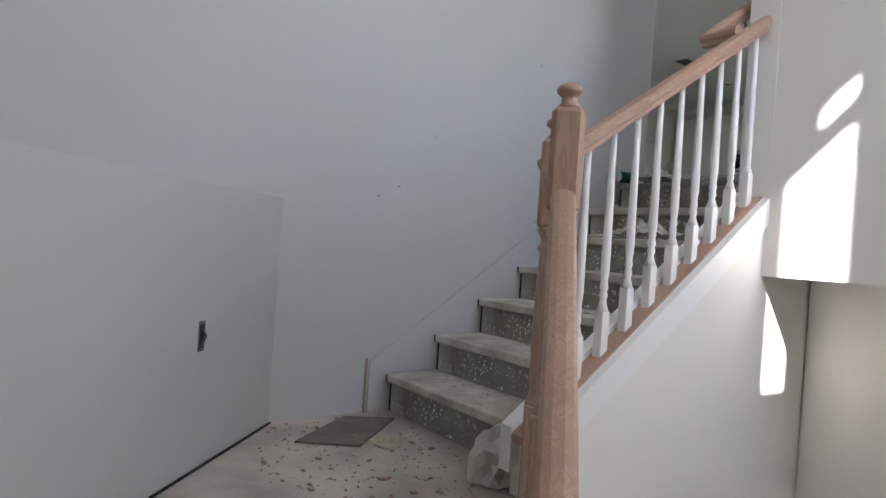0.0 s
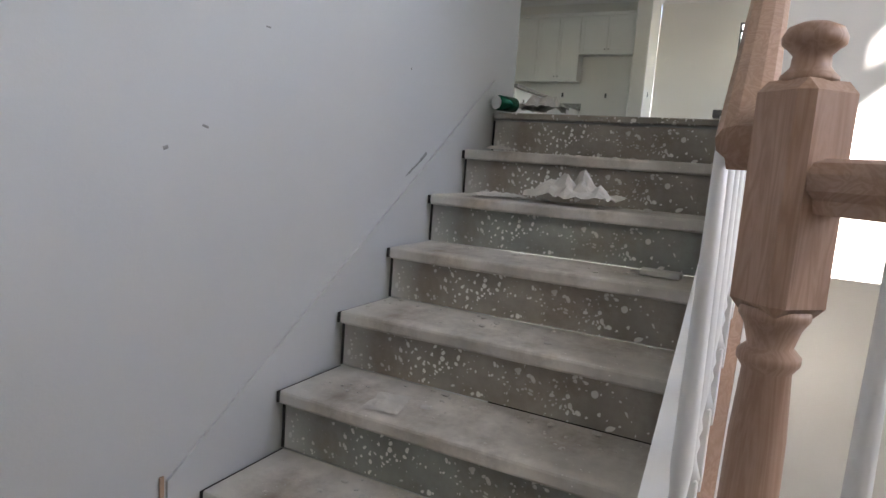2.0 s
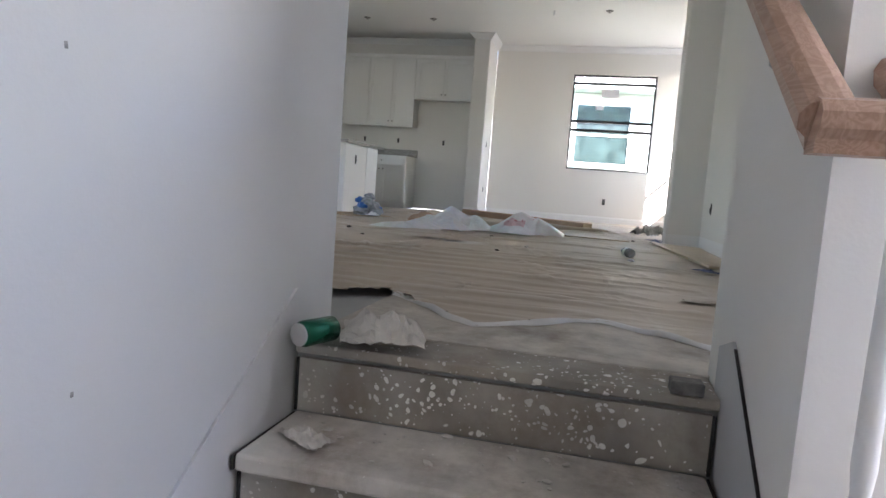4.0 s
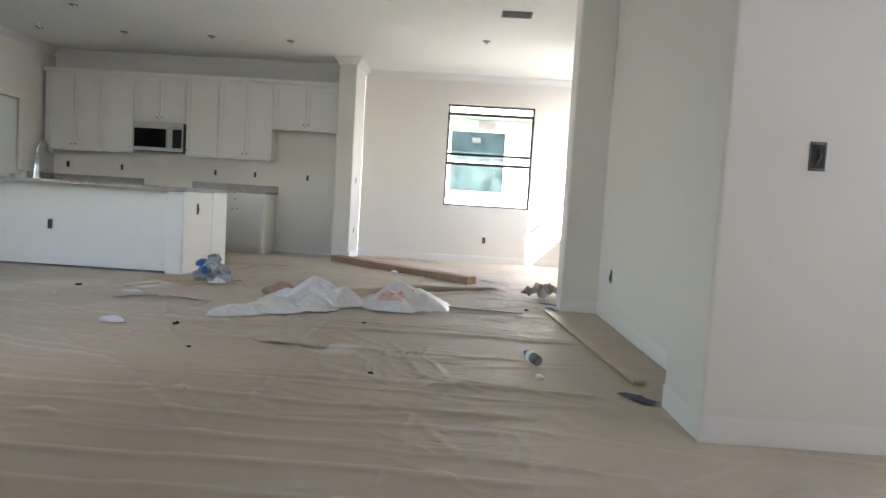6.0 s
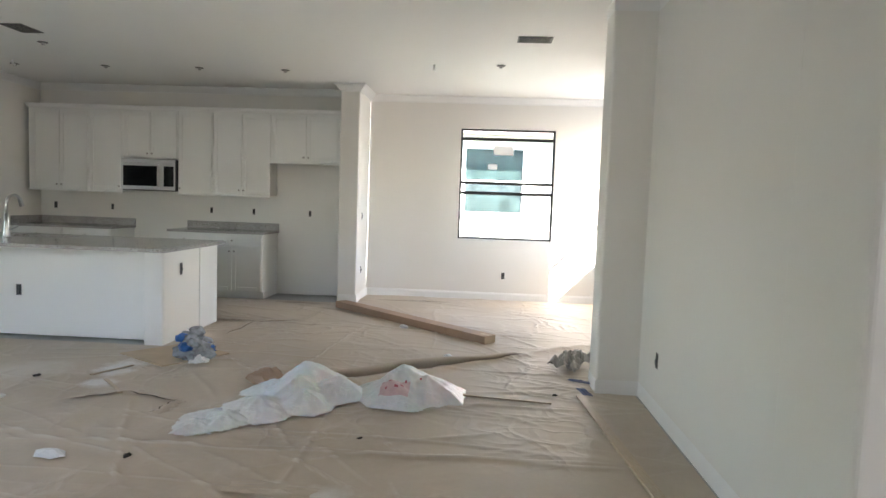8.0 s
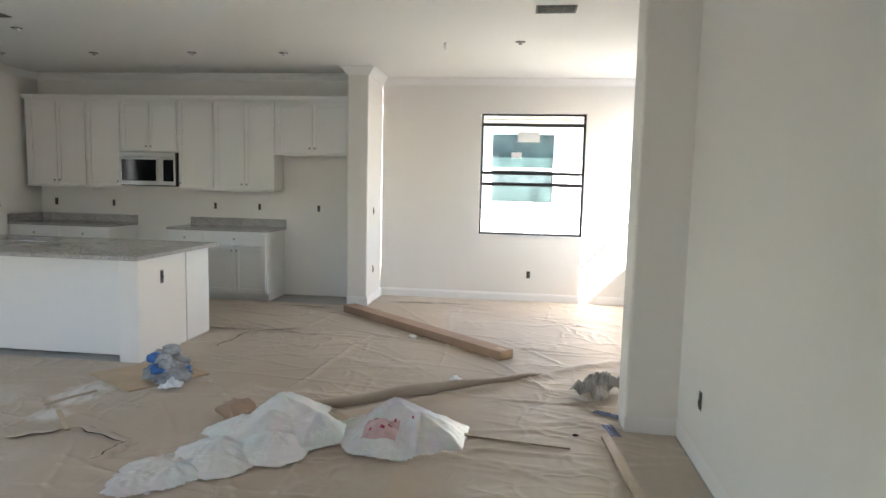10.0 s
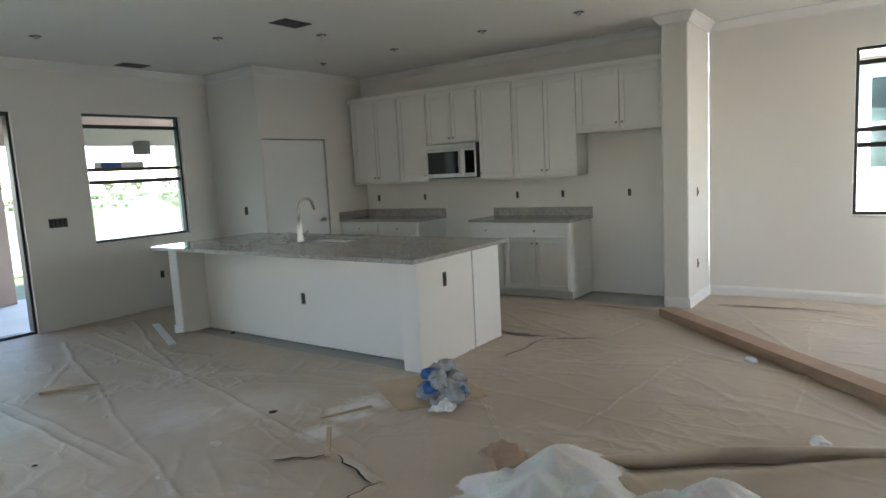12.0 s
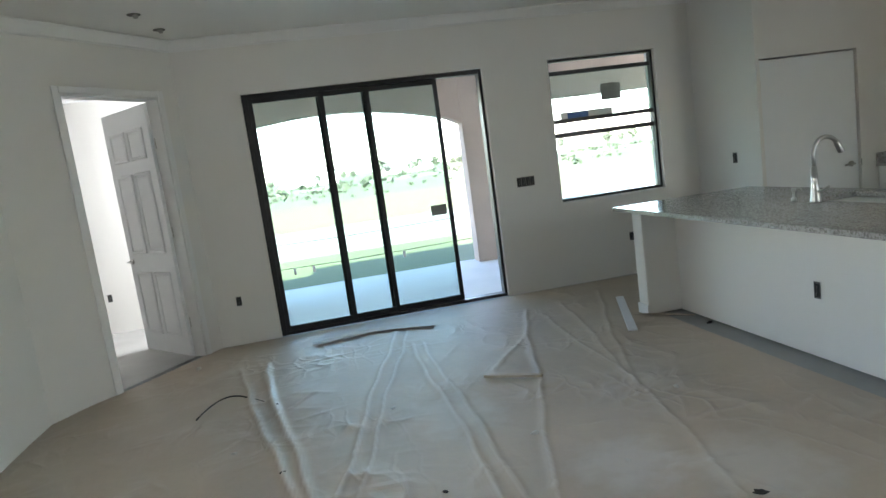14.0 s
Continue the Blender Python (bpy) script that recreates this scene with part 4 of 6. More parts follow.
def window(name, at, w, h, rail, label, plain=False):
    """A single-hung window; its own x runs along the wall, y outwards."""
    win = empty(name, at, label, "window", kind="structure")
    f = 0.028
    frame_bars(win, [("jamb", 0, f, 0, h), ("jamb", w - f, w, 0, h), ("head", f, w - f, h - f, h), ("sill_bar", f, w - f, 0, f)], 0.06, 0.13)
    frame_bars(win, [("meeting_rail", f, w - f, rail, rail + 0.045)] if plain else [("sash_top_rail", f, w - f, h - 0.17, h - 0.125), ("meeting_rail", f, w - f, rail + 0.10, rail + 0.145)], 0.07, 0.10)
    if not plain:
        frame_bars(win, [("lower_sash_rail", f, w - f, rail - 0.055, rail - 0.005)], 0.09, 0.12)
    for z0, z1, d, g in ((rail + 0.145, h - 0.17, 0.085, GLASS_GREEN), (f, rail - 0.055, 0.105, GLASS)):
        bm = bmesh.new()
        box(bm, f, w - f, d, d + 0.005, z0, z1)
        o = part("pane", bm, g, win)
        o.visible_shadow = False
    bm = bmesh.new()
    box(bm, -0.004, w + 0.004, -0.008, 0.06, -0.016, -0.002, 0.003, 1)
    part("window_sill", bm, TRIM, win, "white painted sill")
    return win


# own y points outwards through the wall
w1 = window("window_1", pose(WX, 2.37, 0.92, 0, 0, -90), 1.415, 1.66, 0.73, "dark-framed single-hung window with stickers")
w2 = window("window_2", pose(9.275, SLY, 0.94, 0, 0, 0), 1.265, 1.55, 0.76, "dark-framed single-hung window with a packing label")
w3 = window("window_3", pose(13.05, -0.33, 1.2, 0, 0, 180), 0.98, 1.42, 0.64, "dark-framed nook window in the sun", True)
for win, u0, u1, z0, z1, m_, nm in ((w2, 0.62, 0.86, 1.06, 1.24, LABEL, "sticker"), (w2, 0.12, 0.74, 0.885, 0.975, WHITEP, "label_strip"), (w2, 0.20, 0.45, 0.895, 0.965, BLUE, "label_print"),
                                    (w1, 0.50, 0.80, 1.28, 1.42, WHITEP, "sticker"), (w1, 0.42, 0.56, 1.06, 1.14, WHITEP, "sticker")):
    bm = bmesh.new()
    d = 0.0835 if nm != "label_print" else 0.0815
    box(bm, u0, u1, d - 0.0008, d + 0.0004, z0, z1)
    part(nm, bm, m_, win)

SL0, SL1, SLH = 6.06, 8.535, 2.48
sl = empty("sliding_door", pose(SL0, SLY, 0.0), "dark-framed sliding glass door, one side slid open", "sliding door", kind="structure")
W = SL1 - SL0
frame_bars(sl, [("frame_jamb", 0, 0.05, 0, SLH), ("frame_jamb", W - 0.03, W, 0, SLH), ("frame_head", 0.05, W - 0.03, SLH - 0.045, SLH), ("frame_track", 0.05, W - 0.03, 0, 0.035)], 0.05, 0.17)
for u0, u1, d in ((0.05, 0.80, 0.055), (0.72, 1.27, 0.09), (1.19, 2.00, 0.125)):
    panel = part("sliding_panel", box(bmesh.new(), u0, u0 + 0.046, d, d + 0.03, 0.035, SLH - 0.045, 0.003, 1), BLACK, sl)
    for b_ in ((u1 - 0.046, u1, 0.035, SLH - 0.045), (u0 + 0.046, u1 - 0.046, 0.035, 0.09), (u0 + 0.046, u1 - 0.046, SLH - 0.095, SLH - 0.045)):
        part("panel_rail", box(bmesh.new(), b_[0], b_[1], d, d + 0.03, b_[2], b_[3], 0.003, 1), BLACK, panel)
    o = part("pane", box(bmesh.new(), u0 + 0.046, u1 - 0.046, d + 0.012, d + 0.018, 0.09, SLH - 0.095), GLASS_GREEN, panel)
    o.visible_shadow = False
bm = bmesh.new()
box(bm, 1.76, 1.93, 0.134, 0.1365, 1.00, 1.11)
part("sticker", bm, LABEL, sl, "grey sticker on the glass")


# ---------- doors ----------
def panel_door(parent_at, w, h, label, panels, hinge_right=False, name="door"):
    """A panelled door; own x along the leaf, face towards -y."""
    d = empty(name, parent_at, label, "door", kind="structure")
    body = part("leaf", box(bmesh.new(), 0, w, 0, 0.035, 0.01, h, 0.003, 1), DOORP, d)
    for u0, u1, z0, z1 in panels:
        for face, way in ((0.0, -1), (0.035, 1)):
            bm = bmesh.new()
            rings = []
            for k, dep in ((0.0, 0.0008), (0.010, 0.014), (0.024, 0.012), (0.034, 0.002), (0.06, 0.009)):
                rings.append([bm.verts.new((u, face + way * dep, z)) for u, z in ((u0 + k, z0 + k), (u1 - k, z0 + k), (u1 - k, z1 - k), (u0 + k, z1 - k))])
            for a_, b_ in zip(rings, rings[1:]):
                for k in range(4):
                    bm.faces.new((a_[k], a_[(k + 1) % 4], b_[(k + 1) % 4], b_[k]))
            bm.faces.new(rings[-1])
            bmesh.ops.recalc_face_normals(bm, faces=bm.faces[:])
            part("panel", bm, DOORP, body)
    return d


def lever(parent, u, z, way):
    bm = bmesh.new()
    cyl(bm, (u, 0, z), (u, -0.012, z), 0.030, n=20)
    cyl(bm, (u, -0.01, z), (u, -0.055, z), 0.010)
    tube(bm, [(u, -0.05, z), (u + way * 0.05, -0.055, z), (u + way * 0.11, -0.05, z - 0.004)], 0.009, 8)
    part("lever_handle", bm, BRASS, parent, "satin nickel lever")


pw = PDX1 - PDX0
pd = panel_door(pose(PDX0 + 0.012, 8.775, 0), pw - 0.024, 2.115, "closed white pantry door with a lever handle", [], name="door_1")
lever(pd, pw - 0.12, 0.98, -1)
for z in (0.25, 1.15, 1.85):
    part("hinge", cyl(bmesh.new(), (-0.004, -0.006, z), (-0.004, -0.006, z + 0.09), 0.007), BRASS, pd)
part("strike_plate", box(bmesh.new(), pw - 0.02, pw - 0.008, -0.028, -0.0255, 0.95, 1.02), BRASS, pd)

ang = math.degrees(math.atan2(DD.y, DD.x))
hinge = DP + DD * (DOOR_U1 - 0.02) + Vector((-DD.y, DD.x, 0)) * 0.13
LW, LH = 0.93, 2.48
six = []
for c in (0, 1):
    u0 = 0.11 + c * 0.38
    six += [(u0, u0 + 0.33, 0.20, 0.86), (u0, u0 + 0.33, 1.05, 1.86), (u0, u0 + 0.33, 1.98, 2.28)]
bd = panel_door(Matrix.Translation(hinge) @ pose(0, 0, 0, 0, 0, ang + 75), LW, LH, "open white six-panel bedroom door", six, name="door_2")
lever(bd, LW - 0.07, 0.97, -1)
bm = bmesh.new()
cyl(bm, (LW - 0.07, 0.036, 0.97), (LW - 0.07, 0.05, 0.97), 0.03, n=20)
tube(bm, [(LW - 0.07, 0.045, 0.97), (LW - 0.07, 0.09, 0.97), (LW - 0.18, 0.09, 0.968)], 0.009, 8)
part("lever_handle", bm, BRASS, bd)
for z in (0.3, 1.2, 2.05):
    part("hinge", box(bmesh.new(), -0.02, 0.02, -0.008, -0.003, z, z + 0.10), BRASS, bd)
# lining of the two doorways
for nm, p0, p1, hh, dep, mat_at in (("door_frame_1", 0, 0.995, 2.51, 0.13, Matrix.Translation(DP + DD * DOOR_U0) @ pose(0, 0, 0, 0, 0, ang)), ):
    fr = empty(nm, mat_at, "white painted door frame in the angled wall", "door frame", kind="structure")
    wd = DOOR_U1 - DOOR_U0
    for u0, u1, z0, z1 in ((0, 0.02, 0, hh), (wd - 0.02, wd, 0, hh), (0.02, wd - 0.02, hh - 0.02, hh)):
        part("jamb", box(bmesh.new(), u0, u1, -0.004, dep + 0.004, z0, z1, 0.002, 1), TRIM, fr)
    for u0, u1, z0, z1 in ((-0.06, -0.001, 0, hh + 0.06), (wd + 0.001, wd + 0.06, 0, hh + 0.06), (0, wd, hh + 0.001, hh + 0.06)):
        part("casing", box(bmesh.new(), u0, u1, -0.016, -0.001, z0, z1, 0.004, 1), TRIM, fr)

# ---------- crown moulding and baseboards ----------
CROWN = [(0, 0), (0.085, 0), (0.085, -0.012), (0.06, -0.03), (0.035, -0.06), (0.012, -0.085), (0.012, -0.10), (0, -0.10)]
BASE = [(0.0, 0.0), (0.014, 0.0), (0.014, 0.085), (0.008, 0.105), (0.004, 0.115), (0, 0.115)]


def mould(name, path, z, prof, label):
    bm = sweep(bmesh.new(), prof, [(x, y, z) for x, y in path])
    return thing(name, bm, TRIM, label, "moulding", kind="structure")


E_ = 0.001
mould("trim_crown", [(WX - E_, -0.33), (WX - E_, 3.75 - E_), (12.42 - E_, 3.75 - E_), (12.42 - E_, 4.02 + E_), (KX - E_, 4.02 + E_), (KX - E_, 8.75 - E_), (10.98 - E_, 8.75 - E_), (10.98 - E_, SLY - E_), (5.47, SLY - E_), (4.40 + E_, 8.32), (4.40 + E_, 3.7)], CZ - 0.001, CROWN, "white crown moulding under the ceiling")
mould("trim_crown", [(5.33 - E_, 0.0), (5.33 - E_, 1.0 + E_), (5.80 + E_, 1.0 + E_), (5.80 + E_, 0.745 + E_), (8.58 - E_, 0.745 + E_), (8.58 - E_, 1.075 + E_), (8.88 + E_, 1.075 + E_), (8.88 + E_, 0.2)][::-1], CZ - 0.001, CROWN, "white crown moulding round the pilasters")
mould("baseboard", [(WX - E_, -0.33), (WX - E_, 3.75 - E_), (12.42 - E_, 3.75 - E_), (12.42 - E_, 4.02 - 0.02)], 0.0, BASE, "white painted baseboard")
mould("baseboard", [(5.33 - E_, -0.3), (5.33 - E_, 1.0 + E_), (5.80 + E_, 1.0 + E_), (5.80 + E_, 0.745 + E_), (8.58 - E_, 0.745 + E_), (8.58 - E_, 1.075 + E_), (8.88 + E_, 1.075 + E_), (8.88 + E_, 0.2)][::-1], 0.0, BASE, "white painted baseboard along the long wall")
mould("baseboard", [(9.0, -0.329), (WX - 0.02, -0.329)], 0.0, BASE, "white painted baseboard")


# ---------- kitchen ----------
def knob(parent, at, way=(-1, 0, 0)):
    a = Vector(at)
    w_ = Vector(way)
    bm = bmesh.new()
    cyl(bm, a, a + w_ * 0.018, 0.006, n=10)
    cyl(bm, a + w_ * 0.015, a + w_ * 0.027, 0.015, 0.013, n=14)
    part("knob", bm, BRASS, parent, "satin nickel knob")


def shaker(y0, y1, z0, z1, x):
    """A framed flat-panel front facing -x at depth x."""
    bm = bmesh.new()
    s = min(0.052, (z1 - z0) * 0.28)
    box(bm, x - 0.019, x, y0, y0 + s, z0, z1, 0.0025, 1)
    box(bm, x - 0.019, x, y1 - s, y1, z0, z1, 0.0025, 1)
    box(bm, x - 0.019, x, y0 + s + 0.0003, y1 - s - 0.0003, z0, z0 + s, 0.0025, 1)
    box(bm, x - 0.019, x, y0 + s + 0.0003, y1 - s - 0.0003, z1 - s, z1, 0.0025, 1)
    box(bm, x - 0.009, x - 0.001, y0 + s, y1 - s, z0 + s, z1 - s)
    return bm


def cabinet(name, y0, y1, z0, z1, fronts, label, group, depth_x, back_x):
    c = empty(name, (depth_x, y0, z0), label, "cabinet", group)
    inv = Matrix.Translation((-depth_x, -y0, -z0))

    def add(nm, bm, m_, par=None):
        bm.transform(inv)
        return part(nm, bm, m_, par or c)
    toe = 0.10 if z0 < 0.1 else 0.0
    bm = bmesh.new()
    box(bm, depth_x, back_x, y0 + 0.001, y1 - 0.001, z0 + toe, z1, 0.002, 1)
    add("body", bm, CAB)
    if toe:
        bm = bmesh.new()
        box(bm, depth_x + 0.06, back_x, y0 + 0.001, y1 - 0.001, z0, z0 + toe - 0.001)
        add("toe_kick", bm, CAB)
    if z0 > 1 and not 1.94 < z0 < 1.95:
        add("light_rail", box(bmesh.new(), depth_x - 0.030, depth_x + 0.02, y0 + 0.001, y1 - 0.001, z0 - 0.022, z0 - 0.001, 0.004, 2), CAB)
    for kind_, a, b, lo_, hi_, ky, kz in fronts:
        door = add(kind_, shaker(a + 0.004, b - 0.004, lo_, hi_, depth_x - 0.001) if kind_ == "door" else box(bmesh.new(), depth_x - 0.02, depth_x - 0.001, a + 0.004, b - 0.004, lo_, hi_, 0.004, 2), CAB)
        knob(door, (-0.020, ky - y0, kz - z0))
    return c


UF, UB, UT = 12.646, KX - 0.002, 2.64
UG = "white wall cabinets"


def double(y0, y1, z0, z1, up=True):
    m_ = (y0 + y1) / 2
    kz = z0 + 0.07 if up else z1 - 0.07
    return [("door", y0 + 0.012, m_, z0 + 0.012, z1 - 0.03, m_ - 0.035, kz), ("door", m_, y1 - 0.012, z0 + 0.012, z1 - 0.03, m_ + 0.035, kz)]


def single(y0, y1, z0, z1, ky):
    return [("door", y0 + 0.012, y1 - 0.012, z0 + 0.012, z1 - 0.03, ky, z0 + 0.07)]


cabinet("wall_cabinet", 7.777, 8.70, 1.46, UT, double(7.777, 8.66, 1.46, UT), "white double-door wall cabinet beside the pantry", UG, UF, UB)
cabinet("wall_cabinet", 7.265, 7.775, 1.46, UT, single(7.265, 7.775, 1.46, UT, 7.31), "white narrow wall cabinet beside the microwave", UG, UF, UB)
cabinet("wall_cabinet", 6.442, 7.263, 1.945, UT, double(6.442, 7.263, 1.945, UT), "white short wall cabinet over the microwave", UG, UF, UB)
cabinet("wall_cabinet", 5.922, 6.44, 1.46, UT, single(5.922, 6.44, 1.46, UT, 6.40), "white narrow wall cabinet with one door", UG, UF, UB)
cabinet("wall_cabinet", 5.08, 5.92, 1.46, UT, double(5.06, 5.92, 1.46, UT), "white double-door wall cabinet", UG, UF, UB)
cabinet("wall_cabinet", 4.025, 5.078, 1.955, UT, double(4.04, 5.06, 1.955, UT), "white wall cabinet over the empty fridge recess", UG, UF, UB)
mould("trim_cabinet_top", [(UF - E_, 4.03), (UF - E_, 8.72)], UT + 0.002, [(0, 0), (0.026, 0), (0.028, 0.02), (0.045, 0.045), (0.05, 0.058), (0, 0.058)], "white cabinet top moulding")
BF, CT = 12.33, 0.915
BG = "white base cabinets"


def base_fronts(y0, y1, two):
    m_ = (y0 + y1) / 2
    out = [("drawer_front", y0 + 0.01, y1 - 0.01, 0.745, 0.895, m_, 0.82)]
    if two:
        out += [("door", y0 + 0.01, m_, 0.115, 0.735, m_ - 0.035, 0.67), ("door", m_, y1 - 0.01, 0.115, 0.735, m_ + 0.035, 0.67)]
    else:
        out += [("door", y0 + 0.01, y1 - 0.01, 0.115, 0.735, y0 + 0.05, 0.67)]
    return out


cabinet("base_cabinet", 5.06, 5.93, 0, CT, base_fronts(5.06, 5.93, True), "white base cabinet with drawer and two doors", BG, BF, UB)
cabinet("base_cabinet", 5.932, 6.42, 0, CT, base_fronts(5.932, 6.42, False), "white narrow base cabinet with one drawer", BG, BF, UB)
cabinet("base_cabinet", 7.27, 7.98, 0, CT, base_fronts(7.27, 7.98, True), "white base cabinet with drawer beside the range gap", BG, BF, UB)
cabinet("base_cabinet", 7.982, 8.74, 0, CT, base_fronts(7.982, 8.70, True), "white base cabinet beside the pantry wall", BG, BF, UB)
for y0, y1, lab in ((5.035, 6.44, "grey speckled granite worktop right of the range gap"), (7.25, 8.742, "grey speckled granite worktop beside the pantry wall")):
    wt = empty("worktop", (BF, y0, CT), lab.replace("right of", "beside"), "worktop", "granite worktops")
    bm = bmesh.new()
    box(bm, -0.025, UB - BF, 0, y1 - y0, 0.002, 0.034, 0.003, 2)
    part("slab", bm, GRANITE_TOP, wt)
    bm = bmesh.new()
    box(bm, UB - BF - 0.02, UB - BF - 0.0005, 0, y1 - y0, 0.035, 0.14, 0.002, 1)
    part("backsplash", bm, GRANITE_TOP, wt)
    if y0 > 7:
        bm = bmesh.new()
        box(bm, -0.02, UB - BF - 0.021, y1 - y0 - 0.02, y1 - y0, 0.035, 0.14, 0.002, 1)
        part("side_splash", bm, GRANITE_TOP, wt)

mw = empty("microwave", (UF - 0.06, 6.45, 1.49), "stainless over-range microwave with dark glass door", "microwave")
Y = 0.80
part("body", box(bmesh.new(), 0, 0.36, 0, Y, 0, 0.445, 0.004, 2), DARKGLASS, mw)
part("top_vent", box(bmesh.new(), -0.022, -0.001, 0, Y, 0.385, 0.445, 0.005, 2), STEEL, mw)
door_ = part("door_frame", box(bmesh.new(), -0.024, -0.001, 0.20, Y, 0.0, 0.383, 0.005, 2), STEEL, mw)
part("door_glass", box(bmesh.new(), -0.0275, -0.0245, 0.265, Y - 0.03, 0.055, 0.345, 0.001, 1), DARKGLASS, door_)
panel_ = part("control_panel", box(bmesh.new(), -0.022, -0.001, 0.0, 0.198, 0.0, 0.383, 0.005, 2), STEEL, mw)
part("keypad", box(bmesh.new(), -0.0245, -0.0225, 0.018, 0.165, 0.055, 0.345, 0.001, 1), DARKGLASS, panel_)
part("bottom_grille", box(bmesh.new(), -0.012, 0.3, 0.02, Y - 0.02, -0.012, -0.001), DARKGLASS, mw)
bm = bmesh.new()
tube(bm, [(-0.024, 0.232, 0.045), (-0.058, 0.232, 0.06), (-0.064, 0.232, 0.20), (-0.058, 0.232, 0.34), (-0.024, 0.232, 0.355)], 0.013, 10)
part("handle", bm, STEEL, mw)

# island
IX0, IX1, IY0, IY1, IT = 9.40, 10.42, 4.99, 8.31, 0.90
isl = empty("kitchen_island", (IX0, IY0, 0), "white kitchen island with granite top and seating recess", "kitchen island")
inv_i = Matrix.Translation((-IX0, -IY0, 0))


def ipart(nm, *b, m_=WALL, bev=0.0):
    bm = box(bmesh.new(), *b, bev, 2) if bev else box(bmesh.new(), *b)
    bm.transform(inv_i)
    return part(nm, bm, m_, isl)


ipart("end_wall", IX0, 10.18, IY0, IY0 + 0.19, 0, IT, bev=0.012)
ipart("end_wall", IX0 - 0.10, 9.66, IY1 - 0.16, IY1, 0, IT, bev=0.012)
ipart("front_panel", 9.62, 9.66, IY0 + 0.191, IY1 - 0.161, 0, IT)
ipart("cabinet_body", 9.661, 10.60, IY0 + 0.192, IY1 - 0.01, 0.10, IT - 0.001, m_=CAB, bev=0.003)
ipart("toe_kick", 9.67, 10.52, IY0 + 0.20, IY1 - 0.02, 0, 0.099, m_=CAB)
ipart("end_panel", 10.182, 10.62, IY0 - 0.004, IY0 + 0.185, 0.012, IT, m_=CAB, bev=0.004)
ipart("base_trim", IX0 - 0.112, IX0 - 0.1005, IY1 - 0.166, IY1 + 0.006, 0, 0.09, m_=TRIM, bev=0.003)
TX0, TX1, TY0, TY1, TZ = 9.27, 10.69, 4.91, 8.60, 0.902
SX0, SX1, SY0, SY1 = 10.10, 10.52, 6.45, 7.18
top = empty("island_worktop", (TX0, TY0, TZ), "polished grey granite island worktop with sink cut-out", "worktop", "granite worktops")
bm = bmesh.new()
ring_o = [(TX0, TY0), (TX1, TY0), (TX1, TY1), (TX0, TY1)]
ring_i = [(SX0, SY0), (SX1, SY0), (SX1, SY1), (SX0, SY1)]
vv = {(r, z): [bm.verts.new((x, y, TZ + z)) for x, y in pts_] for r, pts_ in ((0, ring_o), (1, ring_i)) for z in (0.0, 0.034)}
for k in range(4):
    j = (k + 1) % 4
    for z in (0.0, 0.034):
        bm.faces.new((vv[0, z][k], vv[0, z][j], vv[1, z][j], vv[1, z][k]))
    for r in (0, 1):
        bm.faces.new((vv[r, 0.0][k], vv[r, 0.0][j], vv[r, 0.034][j], vv[r, 0.034][k]))
bmesh.ops.recalc_face_normals(bm, faces=bm.faces[:])
bm.transform(Matrix.Translation((-TX0, -TY0, -TZ)))
part("slab", bm, GRANITE_TOP, top)
sink = empty("kitchen_sink", (SX0, SY0, TZ), "undermount stainless steel double sink", "sink")
bm = bmesh.new()
sx, sy, t_ = SX1 - SX0, SY1 - SY0, 0.004
for b_ in ((-t_, sx + t_, -t_, 0.0, -0.2, -0.001), (-t_, sx + t_, sy, sy + t_, -0.2, -0.001), (-t_, 0, 0, sy, -0.2, -0.001), (sx, sx + t_, 0, sy, -0.2, -0.001), (-t_, sx + t_, -t_, sy + t_, -0.204, -0.2)):
    box(bm, *b_)
part("basin", bm, STEEL, sink)
part("divider", box(bmesh.new(), 0.001, sx - 0.001, sy / 2 - 0.012, sy / 2 + 0.012, -0.199, -0.03, 0.008, 2), STEEL, sink)
FX, FY, FZ = 10.035, 7.02, TZ + 0.034
fa = empty("faucet", (FX, FY, FZ), "tall gooseneck chrome kitchen faucet beside the sink", "faucet")
fa.scale = (1.25, 1.25, 1.25)
part("base", lathe(bmesh.new(), [(0.030, 0), (0.030, 0.008), (0.026, 0.03), (0.019, 0.12), (0.0145, 0.2)], 20), STEEL, fa)
arc = [(0, 0, 0.19)] + [(0.085 - 0.085 * math.cos(a), 0, 0.27 + 0.085 * math.sin(a)) for a in [math.pi * k / 10 for k in range(0, 9)]]
part("spout", tube(bmesh.new(), arc, 0.0125, 12), STEEL, fa)
part("spray_head", cyl(bmesh.new(), arc[-1], Vector(arc[-1]) + Vector((0.03, 0, -0.06)), 0.016, 0.019), STEEL, fa)
part("lever", tube(bmesh.new(), [(0, -0.01, 0.06), (0, -0.045, 0.065), (0.0, -0.10, 0.09)], 0.007, 8), STEEL, fa)
soap = empty("soap_dispenser", (10.03, 7.22, FZ), "small chrome soap dispenser beside the faucet", "soap dispenser")
part("base", lathe(bmesh.new(), [(0.02, 0), (0.018, 0.02), (0.009, 0.03), (0.009, 0.07), (0.015, 0.075), (0.015, 0.095)], 16), STEEL, soap)
part("nozzle", tube(bmesh.new(), [(0, 0, 0.085), (0.05, 0, 0.09), (0.07, 0, 0.075)], 0.006, 8), STEEL, soap)


